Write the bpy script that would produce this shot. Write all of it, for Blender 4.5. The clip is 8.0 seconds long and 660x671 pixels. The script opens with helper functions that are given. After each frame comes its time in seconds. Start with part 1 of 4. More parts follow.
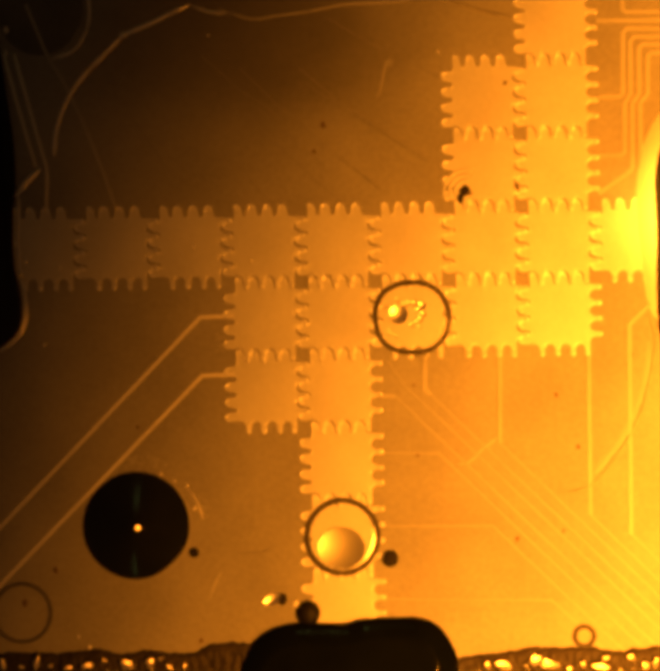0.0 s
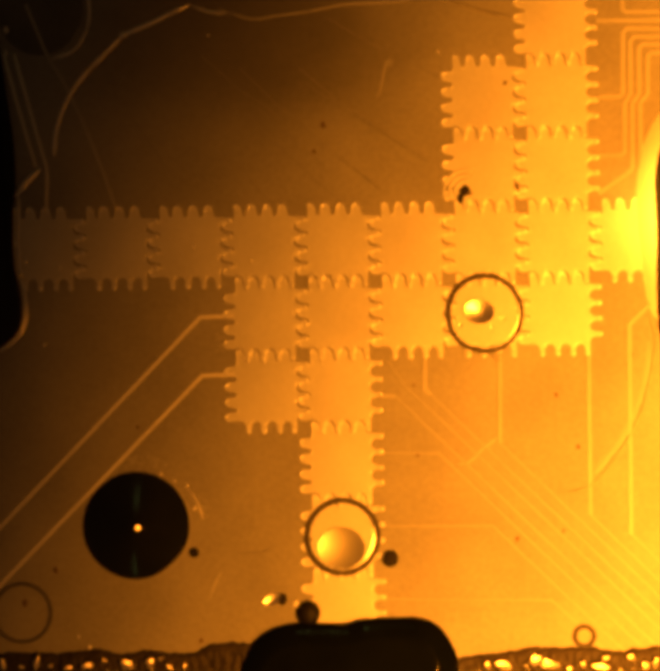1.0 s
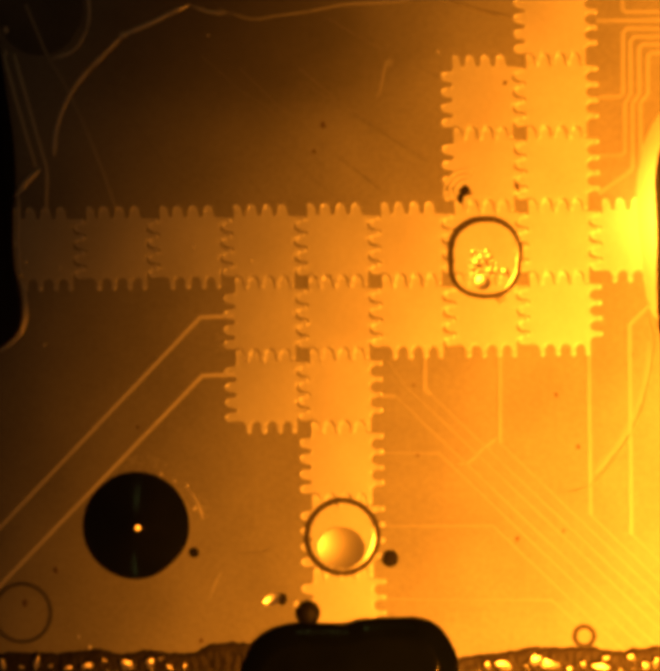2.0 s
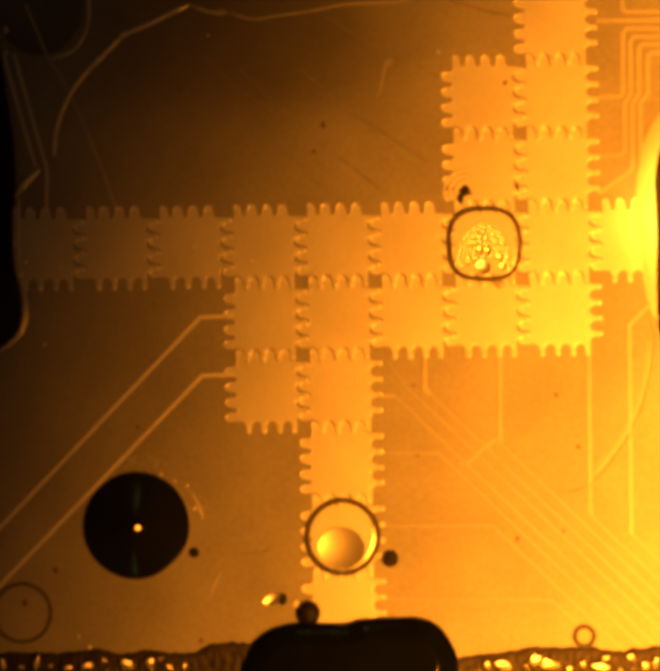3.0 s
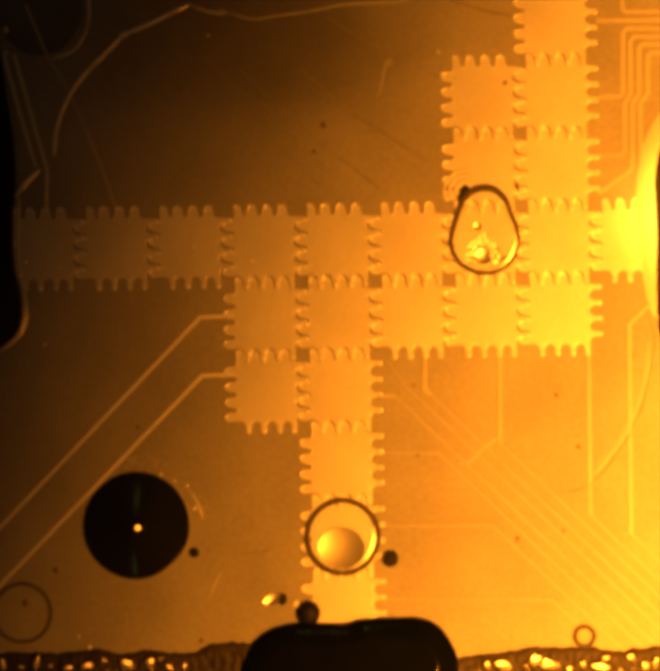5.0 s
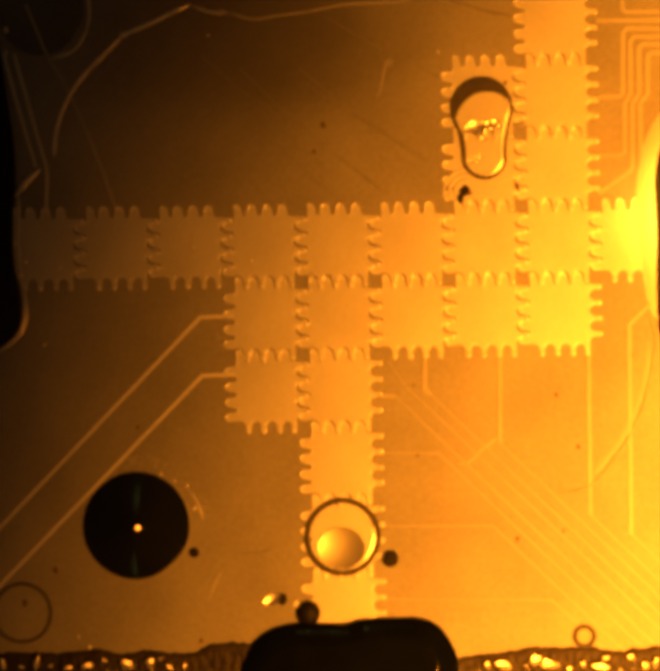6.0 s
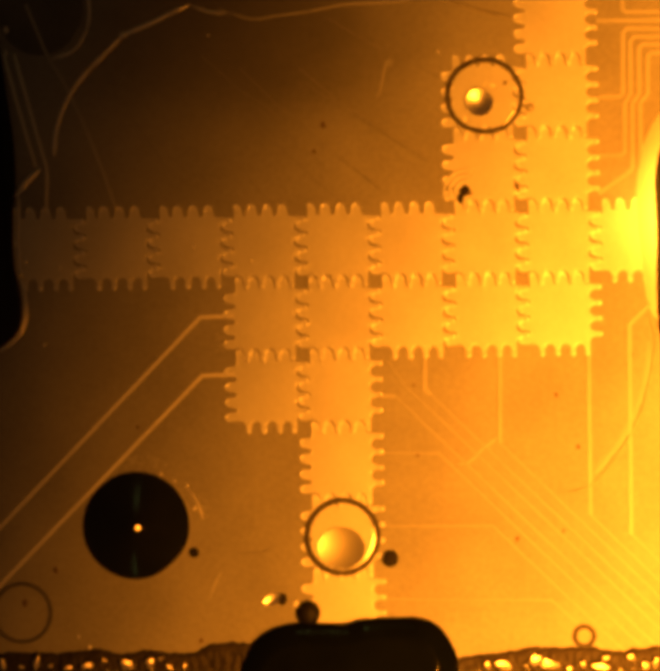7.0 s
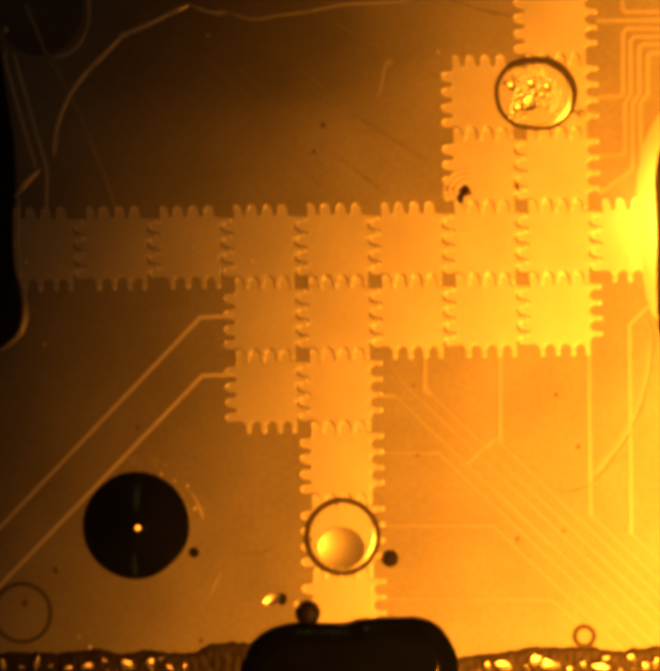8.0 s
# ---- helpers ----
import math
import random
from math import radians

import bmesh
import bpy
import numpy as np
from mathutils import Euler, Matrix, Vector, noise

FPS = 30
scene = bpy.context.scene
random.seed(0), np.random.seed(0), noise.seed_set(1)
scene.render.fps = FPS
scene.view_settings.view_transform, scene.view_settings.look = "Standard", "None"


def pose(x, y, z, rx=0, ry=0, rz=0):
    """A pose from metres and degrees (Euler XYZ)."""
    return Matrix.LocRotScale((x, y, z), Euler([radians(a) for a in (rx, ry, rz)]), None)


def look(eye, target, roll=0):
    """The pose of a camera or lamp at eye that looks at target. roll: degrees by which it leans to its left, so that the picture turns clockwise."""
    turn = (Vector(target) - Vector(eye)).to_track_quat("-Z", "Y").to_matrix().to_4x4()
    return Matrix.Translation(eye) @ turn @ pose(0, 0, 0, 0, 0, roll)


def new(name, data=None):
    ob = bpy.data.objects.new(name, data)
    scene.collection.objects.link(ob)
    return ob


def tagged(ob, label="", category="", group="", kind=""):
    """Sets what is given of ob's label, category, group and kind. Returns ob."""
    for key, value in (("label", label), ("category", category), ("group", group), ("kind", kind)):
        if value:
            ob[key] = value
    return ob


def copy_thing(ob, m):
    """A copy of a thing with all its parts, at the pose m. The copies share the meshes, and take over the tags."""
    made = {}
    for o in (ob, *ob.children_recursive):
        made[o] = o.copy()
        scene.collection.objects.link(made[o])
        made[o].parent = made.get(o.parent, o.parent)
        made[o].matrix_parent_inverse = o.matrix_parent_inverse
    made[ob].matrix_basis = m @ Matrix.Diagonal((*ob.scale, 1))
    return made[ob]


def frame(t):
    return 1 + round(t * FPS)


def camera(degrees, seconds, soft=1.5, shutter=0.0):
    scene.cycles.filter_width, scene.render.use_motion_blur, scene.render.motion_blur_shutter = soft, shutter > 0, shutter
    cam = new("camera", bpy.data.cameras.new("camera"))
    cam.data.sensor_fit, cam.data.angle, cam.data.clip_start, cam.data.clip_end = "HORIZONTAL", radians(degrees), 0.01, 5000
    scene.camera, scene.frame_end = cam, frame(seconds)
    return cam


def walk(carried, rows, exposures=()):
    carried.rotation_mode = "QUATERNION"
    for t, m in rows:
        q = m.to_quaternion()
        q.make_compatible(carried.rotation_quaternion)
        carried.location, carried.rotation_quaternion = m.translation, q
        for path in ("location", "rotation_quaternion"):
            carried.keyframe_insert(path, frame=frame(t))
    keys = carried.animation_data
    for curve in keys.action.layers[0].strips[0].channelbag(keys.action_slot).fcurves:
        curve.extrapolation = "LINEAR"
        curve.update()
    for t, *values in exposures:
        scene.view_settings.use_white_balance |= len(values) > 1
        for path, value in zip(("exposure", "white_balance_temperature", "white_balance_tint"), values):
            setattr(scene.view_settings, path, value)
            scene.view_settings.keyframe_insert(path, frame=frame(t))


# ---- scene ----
# A digital microfluidics chip under a microscope. Drawing units ("u") are 1/171 of the
# 1.5 mm electrode pitch; x to the right and y downwards on the chip, z upwards.
S = 1.5e-3 / 171.0
CX, CY = 771.0, 784.0
EYE_Z = 0.100


def P(x, y, z=0.0):
    return Vector(((x - CX) * S, (CY - y) * S, z * S))


cam = camera(2 * math.degrees(math.atan(CX * S / EYE_Z)), 8.0, soft=6.2)
EYE = pose(0, 0, EYE_Z)
walk(cam, [(0.0, EYE), (8.0, EYE)])

# ---- world and lamps ----
AMBER = (1.0, 0.275, 0.012)
world = bpy.data.worlds.new("dark_laboratory")
scene.world = world
world.use_nodes = True
world.node_tree.nodes["Background"].inputs[0].default_value = (0.024, 0.0105, 0.0038, 1)
world.node_tree.nodes["Background"].inputs[1].default_value = 1.0


def spot(name, eye, target, half, blend, watts, colour, size):
    data = bpy.data.lights.new(name, "SPOT")
    data.energy, data.color, data.spot_size, data.spot_blend = watts, colour, 2 * half, blend
    data.shadow_soft_size = size
    ob = new(name, data)
    ob.matrix_world = look(eye, target)
    return ob


# the gooseneck lamp: its pool of light lies beyond the corner of the chip
spot("gooseneck_lamp", P(CX + 1961, CY + 1170, 3738), P(CX + 3613, CY + 1645, 0), 1.117, 0.957,
     0.617, AMBER, 0.0015)
# an added lamp, close over the gasket notch, that makes the glow there
spot("notch_fill_lamp", P(2050, 560, 900), P(1592, 505, 0), 0.142, 1.0, 0.015, (1.0, 0.50, 0.03), 0.0006)


# ---- materials ----
def material(name, colour, rough=0.5, metal=0.0, spec=0.5, vary=0.08, scale=900.0, fine=9000.0, bump=0.1,
             dist=2e-6, emit=None, power=0.0, grain=0.35):
    mat = bpy.data.materials.new(name)
    mat.use_nodes = True
    nt = mat.node_tree
    bsdf = nt.nodes["Principled BSDF"]
    big, small = nt.nodes.new("ShaderNodeTexNoise"), nt.nodes.new("ShaderNodeTexNoise")
    big.inputs["Scale"].default_value, small.inputs["Scale"].default_value = scale, fine
    big.inputs["Detail"].default_value, small.inputs["Detail"].default_value = 4, 3
    geo = nt.nodes.new("ShaderNodeNewGeometry")
    nt.links.new(geo.outputs["Position"], big.inputs["Vector"])
    nt.links.new(geo.outputs["Position"], small.inputs["Vector"])
    mix = nt.nodes.new("ShaderNodeMath")
    mix.operation = "MULTIPLY_ADD"
    mix.inputs[1].default_value = grain
    nt.links.new(small.outputs["Fac"], mix.inputs[0])
    nt.links.new(big.outputs["Fac"], mix.inputs[2])
    ramp = nt.nodes.new("ShaderNodeMapRange")
    ramp.inputs["From Min"].default_value, ramp.inputs["From Max"].default_value = 0.245 + grain / 2, 0.755 + grain / 2
    ramp.inputs["To Min"].default_value, ramp.inputs["To Max"].default_value = 1 - vary, 1 + vary
    nt.links.new(mix.outputs[0], ramp.inputs["Value"])
    mul = nt.nodes.new("ShaderNodeVectorMath")
    mul.operation = "SCALE"
    mul.inputs[0].default_value = colour
    nt.links.new(ramp.outputs[0], mul.inputs["Scale"])
    nt.links.new(mul.outputs[0], bsdf.inputs["Base Color"])
    bsdf.inputs["Roughness"].default_value, bsdf.inputs["Metallic"].default_value = rough, metal
    bsdf.inputs["Specular IOR Level"].default_value = spec
    if bump:
        bmp = nt.nodes.new("ShaderNodeBump")
        bmp.inputs["Strength"].default_value, bmp.inputs["Distance"].default_value = bump, dist
        nt.links.new(small.outputs["Fac"], bmp.inputs["Height"])
        nt.links.new(bmp.outputs[0], bsdf.inputs["Normal"])
    if emit:
        bsdf.inputs["Emission Color"].default_value = (*emit, 1)
        bsdf.inputs["Emission Strength"].default_value = power
    return mat


M_SUB = material("coated_glass", (0.326, 0.32, 0.305), 0.55, spec=0.25, vary=0.20, scale=420, bump=0.15, grain=0.5)
M_TILE = material("electrode_film", (0.65, 0.646, 0.617), 0.55, metal=0.32, spec=0.3, vary=0.09, scale=800, bump=0.12, grain=0.5)
M_TRACE = material("trace_film", (0.475, 0.465, 0.44), 0.45, spec=0.4, vary=0.10, scale=900)
M_EDGE = material("electrode_edge", (0.86, 0.85, 0.81), 0.42, metal=0.5, spec=0.5, vary=0.25, scale=3500)
M_GLINT = material("bright_gloss", (0.92, 0.9, 0.84), 0.36, metal=1.0, vary=0.02, bump=0)
M_CHIP = material("glint_resin", (0.88, 0.84, 0.74), 0.36, metal=0.9, vary=0.25, scale=4000, bump=0.5, dist=6e-6)
# paler than other traces: the lamp's sheen on them is put into the colour
M_LEAD = material("sheen_trace_film", (0.84, 0.81, 0.74), 0.4, metal=0.0, spec=0.5, vary=0.10, scale=900)
M_FAINT = material("thin_trace_film", (0.39, 0.382, 0.364), 0.5, spec=0.3, vary=0.08, scale=900)
M_SCRATCH = material("scratched_coating", (0.282, 0.275, 0.26), 0.5, spec=0.3, vary=0.2, scale=2500)
M_FILM = material("dried_film_edge", (0.86, 0.84, 0.79), 0.32, metal=0.55, spec=0.6, vary=0.25, scale=1500)
# dark base colour stands in for light bent away at the droplet's edge
M_RIM = material("darkened_meniscus", (0.080, 0.072, 0.064), 0.6, spec=0.06, vary=0.15, scale=3000)
M_BEAD = material("gleam_ramp", (0.72, 0.71, 0.67), 0.34, metal=0.4, spec=0.9, vary=0.05, scale=3000, bump=0)
M_BUB = material("bubble_wall", (0.84, 0.83, 0.78), 0.36, metal=1.0, spec=0.6, vary=0.05, scale=3000, bump=0)
M_FOAM = material("foam_wall", (0.64, 0.63, 0.59), 0.35, metal=0.9, spec=0.6, vary=0.05, scale=3000, bump=0)
M_BOWL = material("still_bubble_wall", (0.48, 0.47, 0.44), 0.40, metal=0.9, spec=0.6, vary=0.05, scale=3000, bump=0)
# black base colour in place of the refraction in the large air bubble
M_BLACK = material("black_bubble", (0.0085, 0.0098, 0.0092), 0.17, spec=0.6, vary=0.2, scale=1500, bump=0)
M_DULLBLACK = material("dull_black_bubble", (0.006, 0.0055, 0.005), 0.6, spec=0.2, vary=0.3, scale=1500, bump=0.3)
M_DARK = material("dark_rubber", (0.016, 0.014, 0.013), 0.6, spec=0.2, vary=0.3, scale=1500, bump=0.3)
M_BLOB = material("black_oil", (0.0030, 0.0040, 0.0038), 0.1, spec=0.4, vary=0.2, scale=1500, bump=0)
M_SMOKE = material("dark_bubble", (0.026, 0.024, 0.021), 0.75, spec=0.08, vary=0.2, scale=2500)
M_GASKET = material("brown_gasket", (0.038, 0.031, 0.025), 0.6, spec=0.25, vary=0.4, scale=2600, fine=14000, bump=0.6, dist=1e-5)
M_GRIT = material("resin_grit", (0.80, 0.76, 0.62), 0.2, spec=0.8, vary=0.25, scale=4000)
M_GLEAM = material("pale_crumb", (0.9, 0.88, 0.82), 0.4, metal=0.5, spec=0.6, vary=0.1, scale=4000, bump=0)
M_EPOXY = material("clear_epoxy", (0.78, 0.77, 0.72), 0.3, spec=0.6, vary=0.06, scale=900)
# likewise darkened for bent light, only less
M_FAINTRIM = material("thin_meniscus", (0.13, 0.125, 0.12), 0.5, spec=0.2, vary=0.2, scale=2500)
M_DUST = material("dark_dust", (0.17, 0.12, 0.09), 0.8, spec=0.1, vary=0.4, scale=6000, bump=0.5)
M_FIBRE = material("fibre", (0.34, 0.325, 0.295), 0.5, spec=0.4, vary=0.2, scale=2500)
M_SOFTBLACK = material("sooty_debris", (0.035, 0.031, 0.026), 0.8, spec=0.1, vary=0.6, scale=9000, bump=0.4)
M_DISC = material("dark_disc_coat", (0.17, 0.165, 0.155), 0.6, spec=0.2, vary=0.25, scale=900)
M_BODY = material("lamp_housing", (0.02, 0.02, 0.02), 0.5, spec=0.3)


# ---- mesh building, in chip units with y upwards on the mesh ----
def make(name, verts, faces, mat, at=(0, 0, 0), parent=None, smooth=True, label=""):
    me = bpy.data.meshes.new(name)
    me.from_pydata([(v[0] * S, v[1] * S, v[2] * S) for v in verts], [], faces)
    me.materials.append(mat)
    me.polygons.foreach_set("use_smooth", [smooth] * len(me.polygons))
    me.update()
    ob = new(name, me)
    if parent is not None:
        ob.parent = parent
        ob.location = (at[0] * S, at[1] * S, at[2] * S)
    else:
        ob.location = P(*at)
    return tagged(ob, label)


def empty(name, at):
    ob = new(name)
    ob.empty_display_size = 20 * S
    ob.location = P(*at)
    return ob


def normals2(pts):
    """Outward unit normals of a closed outline that runs counterclockwise."""
    n, out = len(pts), []
    for i in range(n):
        ax, ay = pts[i - 1]
        bx, by = pts[(i + 1) % n]
        dx, dy = bx - ax, by - ay
        d = math.hypot(dx, dy) or 1
        out.append((dy / d, -dx / d))
    return out


def loft(pts, profile, top=True, bottom=False):
    """Rings of a closed outline, one for each (inset, z) of the profile, from the bottom to the top."""
    nrm, n = normals2(pts), len(pts)
    verts, faces = [], []
    for inset, z in profile:
        verts += [(x - nx * inset, y - ny * inset, z) for (x, y), (nx, ny) in zip(pts, nrm)]
    for k in range(len(profile) - 1):
        for i in range(n):
            j = (i + 1) % n
            faces.append((k * n + i, k * n + j, (k + 1) * n + j, (k + 1) * n + i))
    if top:
        faces.append(tuple(range((len(profile) - 1) * n, len(profile) * n)))
    if bottom:
        faces.append(tuple(reversed(range(n))))
    return verts, faces


def ribbon(path, profile, closed=False):
    """A strip along a path; the profile is (offset to the left, z) across it."""
    n, m = len(path), len(profile)
    verts, faces = [], []
    for i, (x, y) in enumerate(path):
        a = path[i - 1] if i or closed else path[i]
        b = path[(i + 1) % n] if i < n - 1 or closed else path[i]
        d1 = Vector((x - a[0], y - a[1]))
        d2 = Vector((b[0] - x, b[1] - y))
        d1 = d1.normalized() if d1.length else d2.normalized()
        d2 = d2.normalized() if d2.length else d1
        t = (d1 + d2).normalized()
        k = 1 / max(0.5, t.dot(d1))
        verts += [(x - t.y * o * k, y + t.x * o * k, z) for o, z in profile]
    for i in range(n if closed else n - 1):
        j = (i + 1) % n
        for p in range(m - 1):
            faces.append((i * m + p, i * m + p + 1, j * m + p + 1, j * m + p)[::-1])
    if not closed:
        faces += [tuple(range(m)), tuple(reversed(range((n - 1) * m, n * m)))]
    return verts, faces


def smooth_path(pts, step=6.0, closed=False):
    """A rounded path through the points."""
    p = [Vector(q) for q in pts]
    n, out = len(p), []
    for i in range(n if closed else n - 1):
        a = p[i - 1] if i or closed else p[i]
        b, c = p[i], p[(i + 1) % n]
        d = p[(i + 2) % n] if i + 2 < n or closed else c
        k = max(2, int((c - b).length / step))
        for s in range(k):
            t = s / k
            q = 0.5 * (2 * b + (c - a) * t + (2 * a - 5 * b + 4 * c - d) * t * t + (3 * b - a - 3 * c + d) * t ** 3)
            out.append((q.x, q.y))
    if not closed:
        out.append((p[-1].x, p[-1].y))
    return out


def flip(pts, ox=0.0, oy=0.0):
    return [(x - ox, -(y - oy)) for x, y in pts]


def circle(rx, ry, n=48, wob=0.0, seed=0, power=2.0):
    rng = random.Random(seed)
    ph = [rng.uniform(0, 6.28) for _ in range(5)]
    out = []
    for i in range(n):
        a = 2 * math.pi * i / n
        c, s = math.cos(a), math.sin(a)
        r = (abs(c) ** power + abs(s) ** power) ** (-1 / power)
        r *= 1 + wob * sum(math.sin((k + 2) * a + ph[k]) / (k + 1) for k in range(5))
        out.append((rx * r * c, ry * r * s))
    return out


def half_round(w, h, n=7):
    return [(w * math.cos(math.pi * i / (n - 1)), h * math.sin(math.pi * i / (n - 1))) for i in range(n)]


def dome_profile(r, h, n=9):
    """Insets and heights of a cap of height h on an outline of radius r."""
    out = [(0, 0)]
    for i in range(1, n):
        a = i / (n - 1) * math.pi / 2
        out.append((r * (1 - math.cos(a)) * 0.98, h * math.sin(a)))
    return out


def cap_profile(r, h, n=14):
    """A shallow spherical cap."""
    big = (r * r + h * h) / (2 * h)
    return [(r * (i / n) * 0.995, math.sqrt(big * big - (r * (1 - i / n)) ** 2) - (big - h)) for i in range(n + 1)]


# ---- the chip ----
verts, faces = loft([(-1150, -1150), (1150, -1150), (1150, 1150), (-1150, 1150)], [(0, -90), (0, -6), (6, 0)], bottom=True)
tagged(make("chip_base", verts, faces, M_SUB, (CX, CY, 0), smooth=False),
       "amber-lit coated glass base plate of the chip", "chip", kind="structure")

EX, EY, ORIGIN = (172.2, -2.7), (3.0, 170.2), (704.5, 657.5)


def corner(i, j):
    return (ORIGIN[0] + i * EX[0] + j * EY[0], ORIGIN[1] + i * EX[1] + j * EY[1])


# half widths and heights of the two kinds of teeth: knobbed fingers with arched notches, and tapering ones that fit the arches
FINGER = [(16.6, 0), (13.3, 1.0), (10.3, 3.0), (8.0, 6.0), (6.6, 9.5), (6.1, 13), (6.2, 19), (6.0, 23.5), (4.4, 26.8), (1.5, 28.4)]
TAPER = [(14.0, 0), (11.8, 1.6), (10.6, 4.5), (10.1, 9.0), (9.6, 14), (8.7, 19), (7.2, 23.5), (4.7, 27.0), (1.6, 29.0)]


def tooth_side(length, starts, half, lean=(0.0, 0.0)):
    """Points along one side of a plate, from 0 to length, with the height of the teeth. lean: how much wider their two flanks are."""
    out = [(0.0, 0.0)]
    for c in starts:
        side = [(c - w - lean[0] * (1 - h / 36), h) for w, h in half] + [(c + w + lean[1] * (1 - h / 36), h) for w, h in reversed(half)]
        out += [(min(max(x, 0.0), length), h) for x, h in side]
    clean = [out[0]]
    for q in out[1:]:
        if math.hypot(q[0] - clean[-1][0], q[1] - clean[-1][1]) > 0.6:
            clean.append(q)
    return clean


BODY, MARGIN = 139.0, 16.5


def electrode_outline():
    a, b = MARGIN, MARGIN + BODY
    lower, right = (26.5, 62.5, 99, 133), (7, 43.5, 80, 116.5)
    upper, left = (5.5, 39.8, 75.8, 111.3), (20, 56.2, 92.7, 128.2)
    pts = [(a + s, -(b + h)) for s, h in tooth_side(BODY, lower, FINGER)]
    pts += [(b + h, -(b - s)) for s, h in tooth_side(BODY, [BODY - e for e in reversed(right)], FINGER)]
    pts += [(b - s, -(a - h)) for s, h in tooth_side(BODY, [BODY - e for e in reversed(upper)], TAPER, (4.4, 0.8))]
    pts += [(a - h, -(a + s)) for s, h in tooth_side(BODY, left, TAPER, (0.8, 5.6))]
    return pts


ROT = math.degrees(math.atan2(-EX[1], EX[0]))
shape = electrode_outline()
ev, ef = loft(shape, [(0, 0.0), (0.6, 0.45), (2.2, 0.95)])
# a raised bead along the edge, enlarged at the tips to give bright dots
nrm = normals2(shape)
line = [(x - nx * 2.4, y - ny * 2.4) for (x, y), (nx, ny) in zip(shape, nrm)]
tips = [min(1.0, max(0.0, (max(MARGIN - x, x - MARGIN - BODY, MARGIN + y, -MARGIN - BODY - y) - 15) / 9)) for x, y in shape]
lv, lf = ribbon(line, half_round(2.4, 0.8, 5), True)
lv = [(line[q // 5][0] + (x - line[q // 5][0]) * (0.4 + 0.85 * tips[q // 5]), line[q // 5][1] + (y - line[q // 5][1]) * (0.4 + 0.85 * tips[q // 5]),
       0.85 + z * (0.3 + 1.1 * tips[q // 5])) for q, (x, y, z) in enumerate(lv)]
electrode = None
tiles = [(i, -1) for i in range(-4, 5)] + [(i, 0) for i in range(-1, 4)] + [(-1, 1), (0, 1), (0, 2), (0, 3), (0, 4)]
tiles += [(2, -2), (3, -2), (2, -3), (3, -3), (3, -4)]
for i, j in tiles:
    x, y = corner(i, j)
    m = Matrix.Translation(P(x, y, 0.4)) @ pose(0, 0, 0, 0, 0, ROT)
    if electrode is None:
        electrode = make("electrode", ev, ef, M_TILE, (0, 0, 0), smooth=False)
        tagged(electrode, "square electrode pad with interlocking toothed edges", "electrode", "electrodes of the chip")
        edge = make("edge", lv, lf, M_EDGE, (0, 0, 0), electrode, label="glossy raised edge")
        electrode.matrix_world = m
    else:
        copy_thing(electrode, m)


# ---- conductor traces ----
def trace(path, width, height, mat, name="trace", label="thin conductor trace on the glass", group="traces of the chip",
          cat="trace", z=0.3, round_top=False):
    x0, y0 = path[0]
    w = width / 2
    if round_top:
        v, f = ribbon(flip(path, x0, y0), half_round(w, height))
        return tagged(make(name, v, f, mat, (x0, y0, z)), label, cat, group)
    v, f = ribbon(flip(path, x0, y0), [(w, 0), (w * 0.96, height * 0.6), (w * 0.75, height), (-w * 0.75, height), (-w * 0.96, height * 0.6), (-w, 0)])
    return tagged(make(name, v, f, mat, (x0, y0, z), smooth=False), label, cat, group)


def diag(x, y, slope=0.955, reach=1700):
    return (reach, y + (reach - x) * slope)


LEAD = "bright straight conductor trace running to an electrode"
trace([(546, 738), (468, 741), (-160, 1400)], 9.0, 1.2, M_LEAD, label=LEAD)
trace([(548, 875), (472, 878), (-160, 1534)], 9.0, 1.2, M_LEAD, label=LEAD)
for path in (
    [(905, 842), (950, 908), (1000, 953), diag(1000, 953)],
    [(886, 925), (922, 925), diag(922, 925)],
    [(992, 832), (992, 910), (1006, 923), diag(1006, 923)],
    [(1167, 832), (1168, 1036), diag(1168, 1040)],
    [(886, 1058), (1025, 1060), diag(1025, 1060)],
    [(892, 1230), (1150, 1228), diag(1150, 1228)],
    [(896, 1400), (1290, 1403), diag(1290, 1403)],
    [(1375, 830), (1379, 1204), diag(1379, 1204)],
    [(1575, 655), (1470, 758), (1474, 1248), diag(1474, 1248)],
):
    head = path[:-1]
    steep = abs(head[0][0] - head[-1][0]) < 120 and len(head) > 1 and head[0][1] != 842
    trace(path, 5.5, 1.0, M_FAINT, label="faint thin conductor trace in a fan of parallel traces")
    if steep:
        trace(head, 10, 1.3, M_TRACE, z=0.9, label="upright conductor trace below the electrodes")
NEST = "narrow conductor trace with a square bend, in a nest"
for path in (
    [(1453, -60), (1454, 20), (1462, 27), (1720, 26)],
    [(1392, 48), (1720, 45)],
    [(1396, 226), (1448, 225), (1455, 217), (1455, 76), (1464, 66), (1720, 66)],
    [(1398, 363), (1451, 362), (1459, 354), (1459, 242), (1473, 219), (1472, 96), (1481, 85), (1720, 84)],
    [(1398, 452), (1470, 402), (1477, 392), (1477, 242), (1493, 219), (1492, 112), (1501, 103), (1720, 102)],
    [(1497, 392), (1495, 242), (1513, 218), (1513, 132), (1522, 123), (1720, 122)],
):
    trace(path, 10, 1.3, M_TRACE, label=NEST)
for path in (
    [(8, 126), (34, 222), (58, 306), (84, 391)],
    [(33, 126), (60, 222), (84, 308), (108, 390), (110, 412), (107, 500)],
):
    trace(path, 8.5, 2.4, M_LEAD, label="pale bent conductor trace on dark glass", round_top=True)
